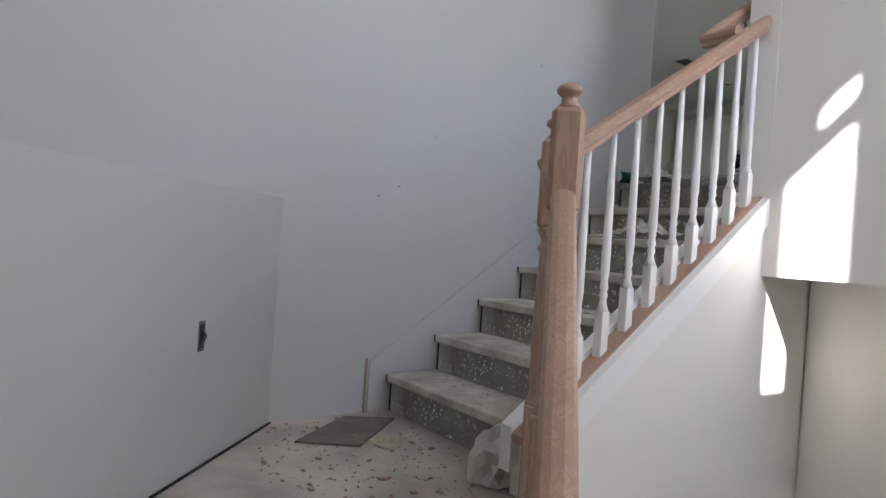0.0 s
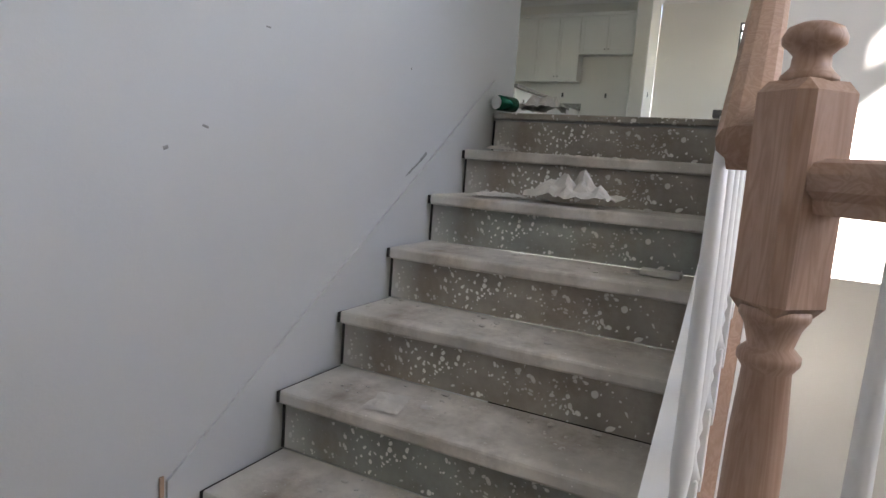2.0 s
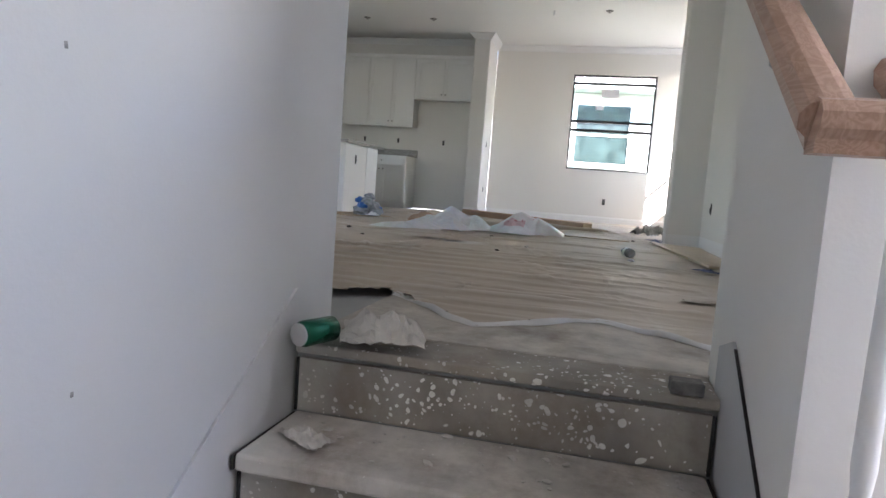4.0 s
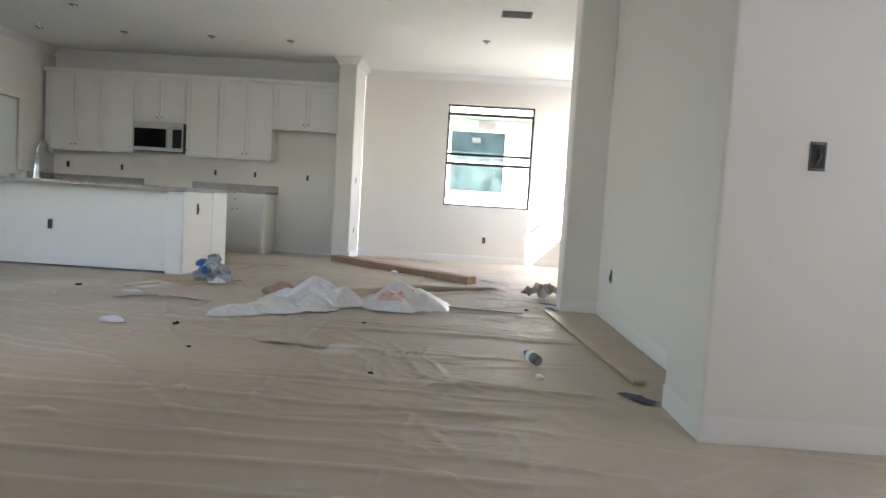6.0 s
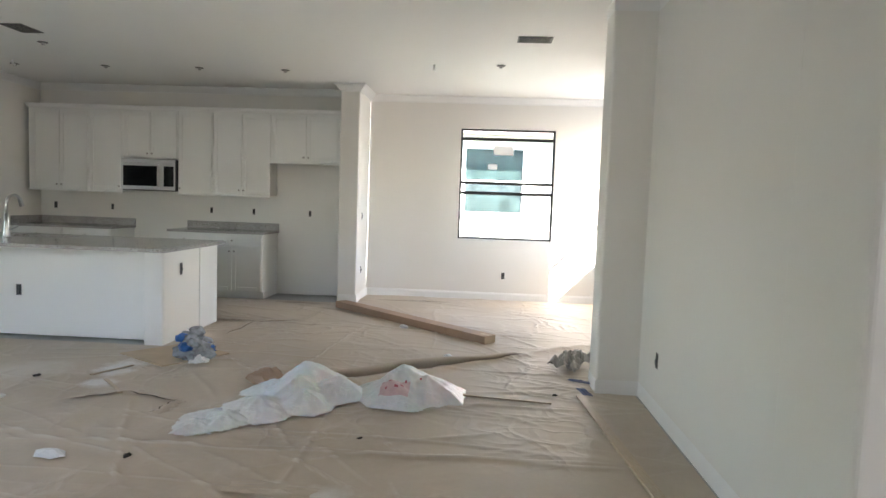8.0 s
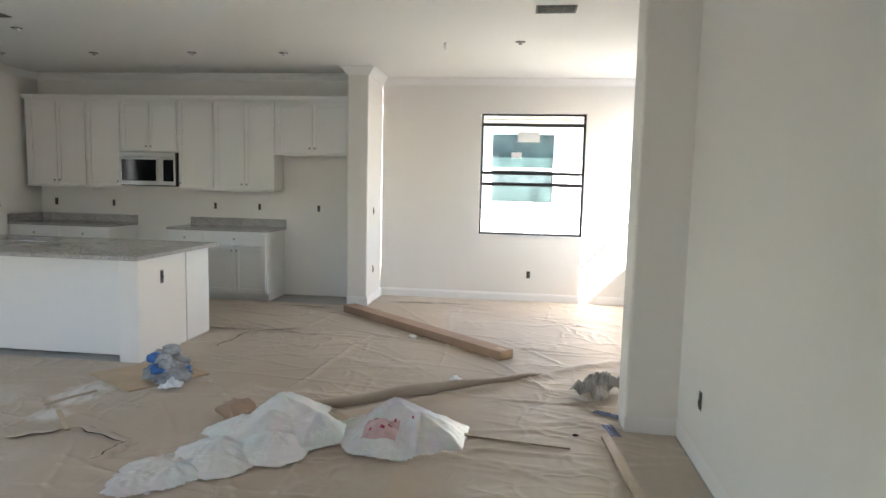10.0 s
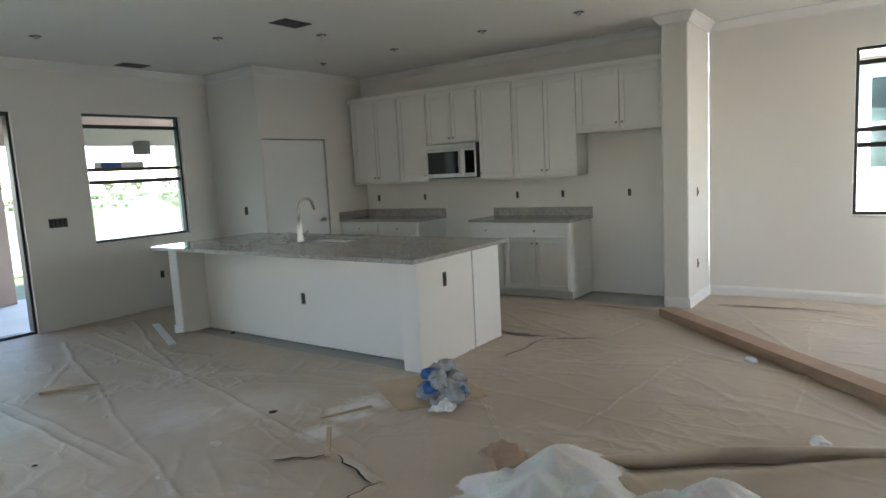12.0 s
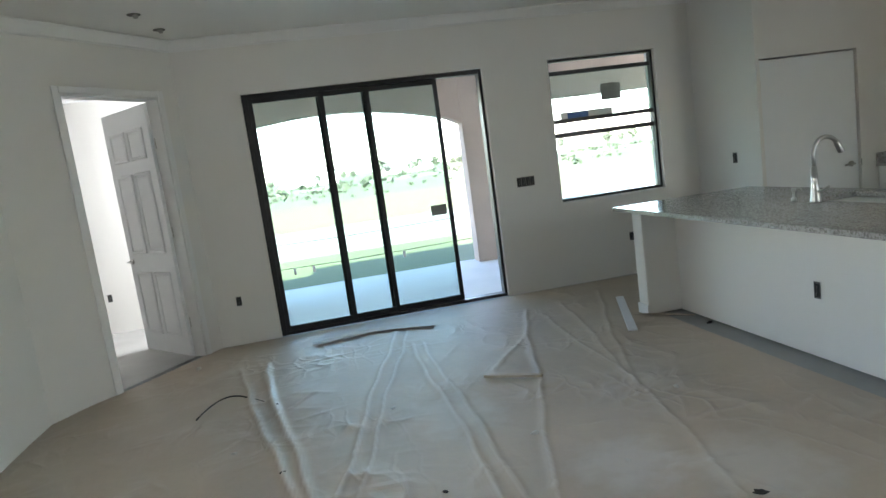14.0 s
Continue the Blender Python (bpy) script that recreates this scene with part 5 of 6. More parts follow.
# ---------- wall boxes ----------
def wall_box(at, w=0.052, h=0.095, name="outlet_box", label="uncovered grey electrical outlet box with wires", gangs=1):
    """A box set in the wall; own y points out of the wall towards the room as -y."""
    ob = empty(name, at, label, "outlet box", "uncovered electrical boxes")
    bm = bmesh.new()
    box(bm, -w / 2, w / 2, -0.003, 0.0, -h / 2, h / 2, 0.001, 1)
    part("rim", bm, GREY_BOX, ob)
    for k in range(gangs):
        u = -w / 2 + (k + 0.5) * w / gangs
        bm = bmesh.new()
        box(bm, u - 0.4 * w / gangs, u + 0.4 * w / gangs, -0.0045, -0.0032, -h * 0.40, h * 0.40)
        part("cavity", bm, BOX_DARK, ob)
        bm = bmesh.new()
        tube(bm, [(u, -0.004, h * 0.25), (u + 0.008, -0.014, 0.0), (u - 0.006, -0.008, -h * 0.3)], 0.004, 6)
        part("wire", bm, GREY_BOX, ob)
    return ob


for y in (8.835, 8.513):
    wall_box(pose(KX - 0.001, y, 1.22, 0, 0, -90), 0.05, 0.10)
for y, dz in ((7.616, 0), (6.075, 0), (5.425, 0), (4.569, 0)):
    wall_box(pose(KX - 0.001, y, 1.22, 0, 0, -90), 0.038, 0.085, label="cut outlet hole with loose wire ends")
wall_box(pose(WX - 0.001, 1.659, 0.374, 0, 0, -90), 0.05, 0.10)
wall_box(pose(9.619, 6.577, 0.447, 0, 0, -90), 0.055, 0.11)
wall_box(pose(9.76, IY0 - 0.001, 0.705, 0, 0, 0), 0.05, 0.12)
wall_box(pose(8.10, 0.746, 0.40, 0, 0, 180), 0.055, 0.11)
wall_box(pose(5.329, 0.632, 1.19, 0, 0, -90), 0.066, 0.115, label="uncovered switch box with loose wires")
wall_box(pose(8.877, SLY - 0.001, 1.23, 0, 0, 0), 0.20, 0.105, gangs=4, label="uncovered four-gang switch box with loose wires")
wall_box(pose(10.06, SLY - 0.001, 0.44, 0, 0, 0))
wall_box(pose(5.70, SLY - 0.001, 0.45, 0, 0, 0))
wall_box(pose(10.979, 9.15, 1.19, 0, 0, -90), 0.07, 0.11)
wall_box(pose(12.75, 3.749, 1.22, 0, 0, 0), 0.035, 0.1)
wall_box(pose(12.75, 3.749, 0.44, 0, 0, 0), 0.035, 0.1)
wall_box(pose(0.565 - 0.001, 2.135 - 0.001, -0.80, 0, 0, 45), 0.036, 0.10)
wall_box(pose(4.401, 7.55, 1.15, 0, 0, 90), 0.05, 0.11)
wall_box(pose(4.401, 7.55, 0.42, 0, 0, 90), 0.05, 0.11)
for x in (3.55, 3.95):
    wall_box(pose(x, 11.599, 0.45, 0, 0, 0))


# ---------- ceiling fittings ----------
def can_light(x, y):
    c = empty("recessed_light", (x, y, CZ), "unfinished recessed ceiling light opening with metal cap", "ceiling light", "recessed ceiling light openings")
    part("rim", cyl(bmesh.new(), (0, 0, -0.0005), (0, 0, -0.004), 0.052, n=20), GREY_BOX, c)
    part("socket", cyl(bmesh.new(), (0.01, 0, -0.0045), (0.012, 0, -0.03), 0.022, 0.016, n=12), BRASS, c)


for x, y in ((11.04, 1.86), (11.57, 4.54), (11.54, 5.63), (11.55, 6.86), (11.54, 8.06), (10.37, 6.84), (9.67, 7.60), (8.36, 8.54), (5.45, 8.75), (5.52, 9.30)):
    can_light(x, y)
for x, y in ((11.08, 2.63), (11.3, 7.9)):
    s_ = empty("pipe_stub", (x, y, CZ), "white sprinkler pipe stub hanging from the ceiling", "sprinkler stub", "ceiling pipe stubs")
    part("stub", tube(bmesh.new(), [(0, 0, 0), (0, 0, -0.05), (0.04, 0, -0.055)], 0.014, 10), TRIM, s_)


def ceiling_vent(x, y, turn):
    v = empty("ceiling_vent", pose(x, y, CZ - 0.0005, 0, 0, turn), "bare rectangular ceiling air vent opening", "ceiling vent", "ceiling air vents")
    part("duct_opening", box(bmesh.new(), -0.15, 0.15, -0.10, 0.10, -0.003, 0), BOX_DARK, v)
    for b_ in ((-0.165, 0.165, -0.115, -0.10), (-0.165, 0.165, 0.10, 0.115), (-0.165, -0.15, -0.10, 0.10), (0.15, 0.165, -0.10, 0.10)):
        part("frame", box(bmesh.new(), *b_, -0.006, 0), GREY_BOX, v)
    for k in range(4):
        part("slat", box(bmesh.new(), -0.149, 0.149, -0.075 + 0.045 * k, -0.063 + 0.045 * k, -0.012, -0.0035), GREY_BOX, v)


for x, y, r in ((9.86, 1.57, 90), (9.80, 6.65, 0), (9.78, 9.46, 0), (7.37, 8.59, 0)):
    ceiling_vent(x, y, r)


# ---------- loose things on the floor ----------
def crumple(bm, rx, ry, rz, seed, n=3, rough=0.35, flat=0.0, smooth=False):
    """A crumpled lump: a ball folded by noise, its underside pressed flat."""
    r = bmesh.ops.create_icosphere(bm, subdivisions=n, radius=1.0)
    for v in r["verts"]:
        p = v.co.copy()
        k = 1 + rough * noise.noise(p * 1.7 + Vector((seed, 0, 0))) + rough * 0.55 * abs(noise.noise(p * 4.1 + Vector((0, seed, 0)))) + rough * 0.3 * noise.noise(p * 9 + Vector((0, 0, seed)))
        v.co = Vector((p.x * rx * k, p.y * ry * k, max(p.z * k, -0.35 - flat) * rz))
    lo_ = min(v.co.z for v in r["verts"])
    for v in r["verts"]:
        v.co.z -= lo_
        for f in v.link_faces:
            f.smooth = smooth
    return bm


def film_sheet(bm, w, d, h, seed, n=22):
    """A thin crumpled sheet lying on the floor."""
    vs = []
    for i in range(n):
        for j in range(n):
            u, v = i / (n - 1) - 0.5, j / (n - 1) - 0.5
            e = max(0.0, 1 - 2.2 * max(abs(u), abs(v)) ** 2)
            q = Vector((u * 4 + seed, v * 4, seed))
            z = h * e * (0.35 + 0.9 * abs(noise.noise(q)) + 0.4 * abs(noise.noise(q * 2.7)))
            wob = 1 + 0.18 * noise.noise(Vector((u * 3, v * 3, seed + 5)))
            vs.append(bm.verts.new((u * w * wob, v * d * wob, max(0.002, z))))
    for i in range(n - 1):
        for j in range(n - 1):
            bm.faces.new((vs[i * n + j], vs[(i + 1) * n + j], vs[(i + 1) * n + j + 1], vs[i * n + j + 1])).smooth = False
    return bm


def sack(bm, tents, seed, reach, inside=None, lift=0.0, step=0.013):
    """A limp plastic bag: taut facets falling from a few peaks (x, y, height, spread), with radiating creases."""
    r = random.Random(seed)
    fans = []
    for x, y, h, spread in tents:
        a0 = r.uniform(0, 6)
        fans.append((x, y, h, [(math.cos(a0 + k * 0.9), math.sin(a0 + k * 0.9), spread * r.uniform(0.75, 1.2)) for k in range(7)], r.uniform(0, 9)))
    n = int(2 * reach / step) + 1
    grid = {}
    for i in range(n):
        for j in range(n):
            x, y = -reach + i * step, -reach + j * step
            if inside and not (inside[0] <= x <= inside[1] and inside[2] <= y <= inside[3]):
                continue
            wob = Vector((noise.noise(Vector((x * 5, y * 5, seed))), noise.noise(Vector((x * 5, y * 5, seed + 9))), 0)) * 0.03
            best = -1.0
            for cx, cy, h, fan, ph in fans:
                dx, dy = x + wob.x - cx, y + wob.y - cy
                dist = max((dx * nx + dy * ny) / q for nx, ny, q in fan)
                ray = math.sin(math.atan2(dy, dx) * 7 + ph + 2 * noise.noise(Vector((x * 3, y * 3, ph))))
                z = h * (1 - max(0.0, dist) ** 1.15) + 0.010 * ray * min(1, dist * 2) * (1 - min(1, dist))
                best = max(best, z)
            if best < -0.02:
                continue
            fine = 0.007 * abs(noise.noise(Vector((x * 16, y * 16, seed)))) + 0.004 * noise.noise(Vector((x * 37, y * 37, seed)))
            grid[i, j] = bm.verts.new((x, y, max(0.004, best + fine) + lift))
    for (i, j), v in grid.items():
        q = [grid.get(k) for k in ((i, j), (i + 1, j), (i + 1, j + 1), (i, j + 1))]
        if all(q) and (inside or max(p.co.z for p in q) > 0.0041 + lift):
            bm.faces.new(q).smooth = True
    bmesh.ops.delete(bm, geom=[v for v in bm.verts if not v.link_faces], context="VERTS")
    return bm


bag = empty("plastic_bag", (8.0, 3.3, 0.010), "crumpled milky plastic bag lying on the floor paper", "plastic bag", "discarded plastic bags")
part("film", sack(bmesh.new(), [(0.30, -0.02, 0.215, 0.34), (0.06, 0.0, 0.165, 0.34), (0.17, -0.28, 0.15, 0.26), (-0.10, -0.10, 0.12, 0.24), (-0.26, 0.16, 0.10, 0.26), (0.12, 0.18, 0.12, 0.22)], 4, 0.85), PLASTIC, bag)
part("tail", sack(bmesh.new(), [(-0.46, 0.30, 0.055, 0.22), (-0.60, 0.44, 0.035, 0.18), (-0.42, 0.44, 0.04, 0.16)], 8, 0.85), PLASTIC, bag)
bag2 = empty("plastic_bag", (8.18, 2.46, 0.010), "white plastic bag with red print on the floor paper", "plastic bag", "discarded plastic bags")
B2 = [(0.14, 0.09, 0.215, 0.36), (0.06, -0.10, 0.17, 0.30), (-0.08, 0.14, 0.15, 0.26), (0.12, 0.28, 0.09, 0.2)]
part("film", sack(bmesh.new(), B2, 6, 0.6), PLASTIC, bag2)
part("print_patch", sack(bmesh.new(), B2, 6, 0.6, (-0.21, -0.02, 0.02, 0.24), 0.003), PINK, bag2)
for x, y in ((-0.15, 0.10), (-0.11, 0.06), (-0.09, 0.15), (-0.05, 0.04), (-0.16, 0.17), (-0.02, -0.06)):
    part("print_mark", sack(bmesh.new(), B2, 6, 0.6, (x, x + 0.04, y, y + 0.03), 0.006), RED, bag2)
brown = thing("paper_wad", crumple(bmesh.new(), 0.17, 0.10, 0.085, 1.3, 3, 0.45), CARTON, "crumpled brown paper lump with dark stains", "paper wad", at=pose(8.36, 3.62, 0.01, 0, 0, 60))
water = empty("bottle_pack", pose(9.05, 4.52, 0.016, 0, 0, 20), "torn clear film pack with blue-labelled bottles", "bottle pack")
part("film", crumple(bmesh.new(), 0.20, 0.16, 0.13, 9.3, 3, 0.6), CLEARBAG, water)
for dx, dy, dz, m_ in ((-0.15, 0.06, 0.09, BLUE), (-0.08, 0.02, 0.155, CLEARBAG), (-0.06, -0.12, 0.06, BLUE), (-0.04, 0.09, 0.15, BLUE), (0.02, -0.02, 0.19, CLEARBAG), (0.10, 0.06, 0.13, CLEARBAG), (-0.16, -0.01, 0.13, CLEARBAG)):
    part("blue_label", crumple(bmesh.new(), 0.062, 0.062, 0.05, dx * 40, 2, 0.5), m_, water).location = (dx, dy, dz)
part("white_paper", film_sheet(bmesh.new(), 0.30, 0.16, 0.05, 4.4, 14), WHITEP, water).location = (-0.17, -0.06, 0.0)
bm = bmesh.new()
prism(bm, [(9.03, 5.20), (8.69, 4.63), (9.22, 4.27), (9.55, 4.80)], 0.004, 0.014)
thing("hardboard_sheet", bm, BOARD, "flat tan hardboard sheet beside the island", "board")

# long carton
cx, cy = Vector((12.0, 3.86, 0)), Vector((10.16, 1.88, 0))
ln = (cy - cx).length
ct = empty("long_carton", Matrix.Translation(cy) @ pose(0, 0, 0.008, 0, 0, math.degrees(math.atan2((cx - cy).y, (cx - cy).x))), "long brown cardboard carton lying on the floor", "carton")
part("box", box(bmesh.new(), 0, ln, -0.085, 0.085, 0, 0.085, 0.004, 2), CARTON, ct)
part("tape", box(bmesh.new(), -0.0015, 0.12, -0.03, 0.03, 0.0855, 0.0862), BOARD, ct, "paler tape strip")
part("end_flap", box(bmesh.new(), -0.004, -0.0005, -0.08, 0.08, 0.003, 0.08), BOARD, ct)

# timber strips
for a_, b_, w_, h_, m_, lab in (((8.42, 1.21), (6.13, 1.02), 0.065, 0.018, PINE, "long pale pine strip beside the wall"), ((9.38, 8.86), (8.95, 7.79), 0.075, 0.014, WHITEP, "short white-painted board by the island"),
                                ((7.59, 7.43), (7.95, 7.21), 0.035, 0.02, PINE, "short pine offcut on the floor paper"), ((8.33, 5.02), (8.66, 4.86), 0.03, 0.008, PINE, "thin wood splinter on the floor paper"),
                                ((8.35, 2.38), (8.22, 1.45), 0.035, 0.012, PINE, "thin pale wood lath on the floor paper"), ((7.95, 4.55), (8.25, 4.85), 0.03, 0.008, PINE, "thin wood lath on the floor paper")):
    a_, b_ = Vector((*a_, 0)), Vector((*b_, 0))
    thing("wood_strip", box(bmesh.new(), 0, (b_ - a_).length, -w_ / 2, w_ / 2, 0, h_, 0.002, 1), m_, lab, "wood strip", "loose wood strips",
          at=Matrix.Translation(a_) @ pose(0, 0, 0.012, 0, 0, math.degrees(math.atan2((b_ - a_).y, (b_ - a_).x))))

# water bottle lying down
wb = empty("water_bottle", pose(6.48, 1.56, 0.045, 0, 90, 14), "empty clear water bottle with blue cap lying down", "bottle")
part("bottle", lathe(bmesh.new(), [(0.028, -0.10), (0.032, -0.09), (0.031, -0.05), (0.033, -0.045), (0.031, 0.02), (0.030, 0.05), (0.014, 0.085), (0.013, 0.095)], 18), CLEARBAG, wb)
part("label", lathe(bmesh.new(), [(0.0335, -0.03), (0.0338, -0.028), (0.0338, 0.02), (0.0335, 0.022)], 18), WHITEP, wb)
part("cap", cyl(bmesh.new(), (0, 0, 0.095), (0, 0, 0.112), 0.0145, n=16), BLUE, wb)
# rags, scraps, dust
thing("crumpled_cardboard", film_sheet(bmesh.new(), 0.50, 0.26, 0.20, 7.7, 16), GREYRAG, "crumpled grey-brown builder's paper by the pilaster", "crumpled paper", at=pose(9.32, 1.16, 0.01, 0, 0, 150))
thing("white_rag", crumple(bmesh.new(), 0.085, 0.05, 0.035, 4.9, 3, 0.5), WHITEP, "small crumpled white wrapper", "wrapper", at=pose(9.37, 2.26, 0.014, 0, 0, 20))
thing("wrapper", crumple(bmesh.new(), 0.07, 0.035, 0.025, 2.9, 2, 0.4), WHITEP, "small white foam piece on the carton side", "foam piece", at=pose(10.75, 2.85, 0.014, 0, 0, 50))
for k, (x, y, r, m_) in enumerate(((6.9, 3.9, 0.05, DARKBIT), (6.3, 3.55, 0.03, DARKBIT), (8.44, 1.40, 0.035, DARKBIT), (8.25, 5.40, 0.05, DARKBIT), (9.53, 7.62, 0.05, DARKBIT), (6.0, 2.45, 0.03, DARKBIT),
                                   (7.35, 2.7, 0.03, DARKBIT), (6.5, 2.3, 0.035, RAG), (6.15, 1.55, 0.04, WHITEP), (6.85, 4.3, 0.10, WHITEP), (7.0, 6.0, 0.03, DARKBIT), (7.6, 6.4, 0.035, PLASTER), (7.3, 5.2, 0.03, PLASTER),
                                   (7.73, 5.29, 0.05, PLASTER), (6.7, 5.6, 0.025, DARKBIT), (6.2, 6.6, 0.03, DARKBIT), (8.6, 6.6, 0.03, RAG), (7.9, 5.9, 0.02, PLASTER), (5.9, 7.0, 0.025, PLASTER), (6.9, 7.2, 0.03, PLASTER), (5.35, 9.1, 0.05, RAG))):
    r = r * (0.55 if m_ is DARKBIT else 0.75)
    thing("scrap", crumple(bmesh.new(), r, r * 0.6, r * 0.4, k * 1.7, 2, 0.6), m_, {DARKBIT: "dark torn scrap on the floor paper", RAG: "crumpled paper scrap on the floor paper", WHITEP: "white drywall scrap on the floor paper", PLASTER: "crumb of dried plaster on the floor paper"}[m_], "scrap", "floor scraps", at=pose(x, y, 0.01, 0, 0, 50 * k))
# torn flaps of the floor paper
for k, (x, y, w_, d_, tn) in enumerate(((6.75, 9.30, 0.75, 0.16, 10), (6.6, 3.0, 0.45, 0.16, 80))):
    thing("torn_paper", film_sheet(bmesh.new(), w_, d_, 0.02, 1.9 * k + 0.7, 9), PAPER, "torn curling piece of brown floor paper", "torn paper", "torn paper pieces", at=pose(x, y, 0.012, 0, 0, tn))
# ripped seams in the floor paper: a curled pale lip, its shadow a dark strip


def ripped_seam(a, b, seed, lip=0.013):
    a, b = Vector((*a, 0)), Vector((*b, 0))
    d = (b - a).normalized()
    nn = Vector((-d.y, d.x, 0))
    n_ = max(8, int((b - a).length / 0.035))
    rip = empty("ripped_seam", (a.x, a.y, 0), "ripped seam in the floor paper with dark shade strip and curled lip", "torn paper", "ripped paper seams")
    gap, curl = bmesh.new(), bmesh.new()
    rows_g, rows_c = [], []
    for k in range(n_ + 1):
        u = k / n_
        side = nn * (0.035 * noise.noise(Vector((u * 4, seed, 0))) + 0.012 * noise.noise(Vector((u * 19, seed, 2))))
        c = (b - a) * u + side
        e = math.sin(math.pi * min(1, max(0.02, u))) ** 0.5
        w_ = (0.006 + 0.010 * abs(noise.noise(Vector((u * 7, seed, 5))))) * e
        z = 0.016
        rows_g.append([gap.verts.new(c + nn * o + Vector((0, 0, z))) for o in (-w_, w_ * 0.4)])
        hh = lip * e * (0.5 + abs(noise.noise(Vector((u * 5, seed, 9)))))
        rows_c.append([curl.verts.new(c + nn * o + Vector((0, 0, q))) for o, q in ((w_ * 0.4, z), (w_ * 0.4 + 0.012, z + hh), (w_ * 0.4 + 0.035, z + hh * 0.9), (w_ * 0.4 + 0.07, 0.008))])
    for rows_ in (rows_g, rows_c):
        bm_ = gap if rows_ is rows_g else curl
        for ra, rb in zip(rows_, rows_[1:]):
            for i in range(len(ra) - 1):
                bm_.faces.new((ra[i], ra[i + 1], rb[i + 1], rb[i])).smooth = True
    # dark strip painted in for the shade under the torn edge
    part("gap", gap, DARKBIT, rip)
    part("lip", curl, PAPER, rip, "curled paper lip")


for k, (a_, b_) in enumerate((((10.75, 5.13), (10.75, 4.58)), ((10.69, 4.55), (10.92, 4.11)), ((10.01, 4.62), (10.73, 4.57)), ((6.83, 9.30), (7.54, 9.07)), ((9.17, 8.2), (9.55, 7.86)),
                              ((12.68, 3.52), (12.72, 2.4)), ((12.14, 4.83), (12.13, 4.1)), ((4.46, 1.42), (4.51, 1.10)), ((7.76, 4.80), (7.98, 4.54)), ((7.98, 4.52), (7.86, 4.10)), ((7.86, 4.10), (7.58, 4.13)))):
    ripped_seam(a_, b_, 1.7 * k + 0.3)
# raised lip where two sheets of paper meet
bm = bmesh.new()
pa, pb = Vector((8.45, 3.28, 0)), Vector((10.30, 0.78, 0))
dl = (pb - pa).normalized()
nl = Vector((-dl.y, dl.x, 0))
rows_ = []
for k in range(60):
    u = k / 59
    hgt = 0.075 * (math.sin(math.pi * min(1, u * 1.25 + 0.12)) ** 0.7 if u * 1.25 + 0.12 < 1 else 0.0) + 0.02 + 0.008 * math.sin(u * 23)
    c = pa + (pb - pa) * u + nl * (0.03 * math.sin(u * 9) + 0.015 * math.sin(u * 31))
    rows_.append([bm.verts.new(c + nl * o + Vector((0, 0, z))) for o, z in ((0.16, 0.008), (0.09, hgt * 0.45), (0.03, hgt * 0.9), (-0.015, hgt), (-0.03, hgt * 0.75), (-0.02, hgt * 0.4), (-0.005, 0.008))])
for ra, rb in zip(rows_, rows_[1:]):
    for i in range(6):
        bm.faces.new((ra[i], rb[i], rb[i + 1], ra[i + 1])).smooth = True
thing("paper_fold", bm, PAPER, "raised curling edge of brown floor paper", "paper fold")
# cable by the angled wall
pts = [(5.56 + 0.56 * k / 24, 7.72 + 0.34 * math.sin(math.pi * (k / 24) ** 0.8), 0.018 + 0.02 * math.sin(k * 0.26)) for k in range(25)]
thing("cable", tube(bmesh.new(), pts, 0.006, 8), RUBBER, "curved length of black cable on the floor", "cable")
for x, y, r in ((5.86, 1.10, 40), (8.55, 1.16, 10), (8.85, 1.15, 60)):
    thing("tape_scrap", film_sheet(bmesh.new(), 0.20, 0.07, 0.02, x, 10), TAPE, "peeled blue masking tape scrap by the baseboard", "tape", "blue tape scraps", at=pose(x, y, 0.012, 0, 0, r))

# ---------- loose things on the stairs ----------
can = empty("drink_can", pose(3.115, LY - 0.068, 0.033, 90, 0, 250), "crushed green drink can lying on the top step", "can")
part("body", lathe(bmesh.new(), [(0.024, -0.06), (0.032, -0.052), (0.033, 0.045), (0.027, 0.058)], 20), GREENCAN, can)
part("lid", lathe(bmesh.new(), [(0.0275, 0.0585), (0.0285, 0.062), (0.026, 0.063), (0.0255, 0.060)], 20), ALU, can)
thing("paper_rag", film_sheet(bmesh.new(), 0.27, 0.20, 0.085, 3.3, 16), RAG, "crumpled off-white paper on the top step", "crumpled paper", at=pose(3.22, 2.34, 0.002, 0, 0, 20))
k4 = -3 * RISE
thing("paper_rag", film_sheet(bmesh.new(), 0.30, 0.19, 0.11, 6.1, 14), RAG, "crumpled off-white paper on a stair tread", "crumpled paper", at=pose(NOSE1 + 4 * RUN + 0.13, 2.02, -2 * RISE + 0.002, 0, 0, 80))
thing("paper_rag", film_sheet(bmesh.new(), 0.20, 0.10, 0.03, 1.1, 12), RAG, "flattened off-white paper on a stair tread", "crumpled paper", at=pose(NOSE1 + 4 * RUN + 0.15, 2.30, -2 * RISE + 0.002, 0, 0, 100))
thing("paper_scrap", film_sheet(bmesh.new(), 0.13, 0.10, 0.012, 2.6, 8), RAG, "torn square of pale paper on a stair tread", "paper scrap", at=pose(NOSE1 + RUN + 0.10, 2.23, -5 * RISE + 0.002, 0, 0, 12))
thing("wood_chip", box(bmesh.new(), -0.06, 0.06, -0.02, 0.02, 0, 0.02, 0.003, 1), RAG, "small plaster-covered wood block on a tread", "wood block", at=pose(NOSE1 + 3 * RUN + 0.17, 1.66, -3 * RISE + 0.002, 0, 0, 85))
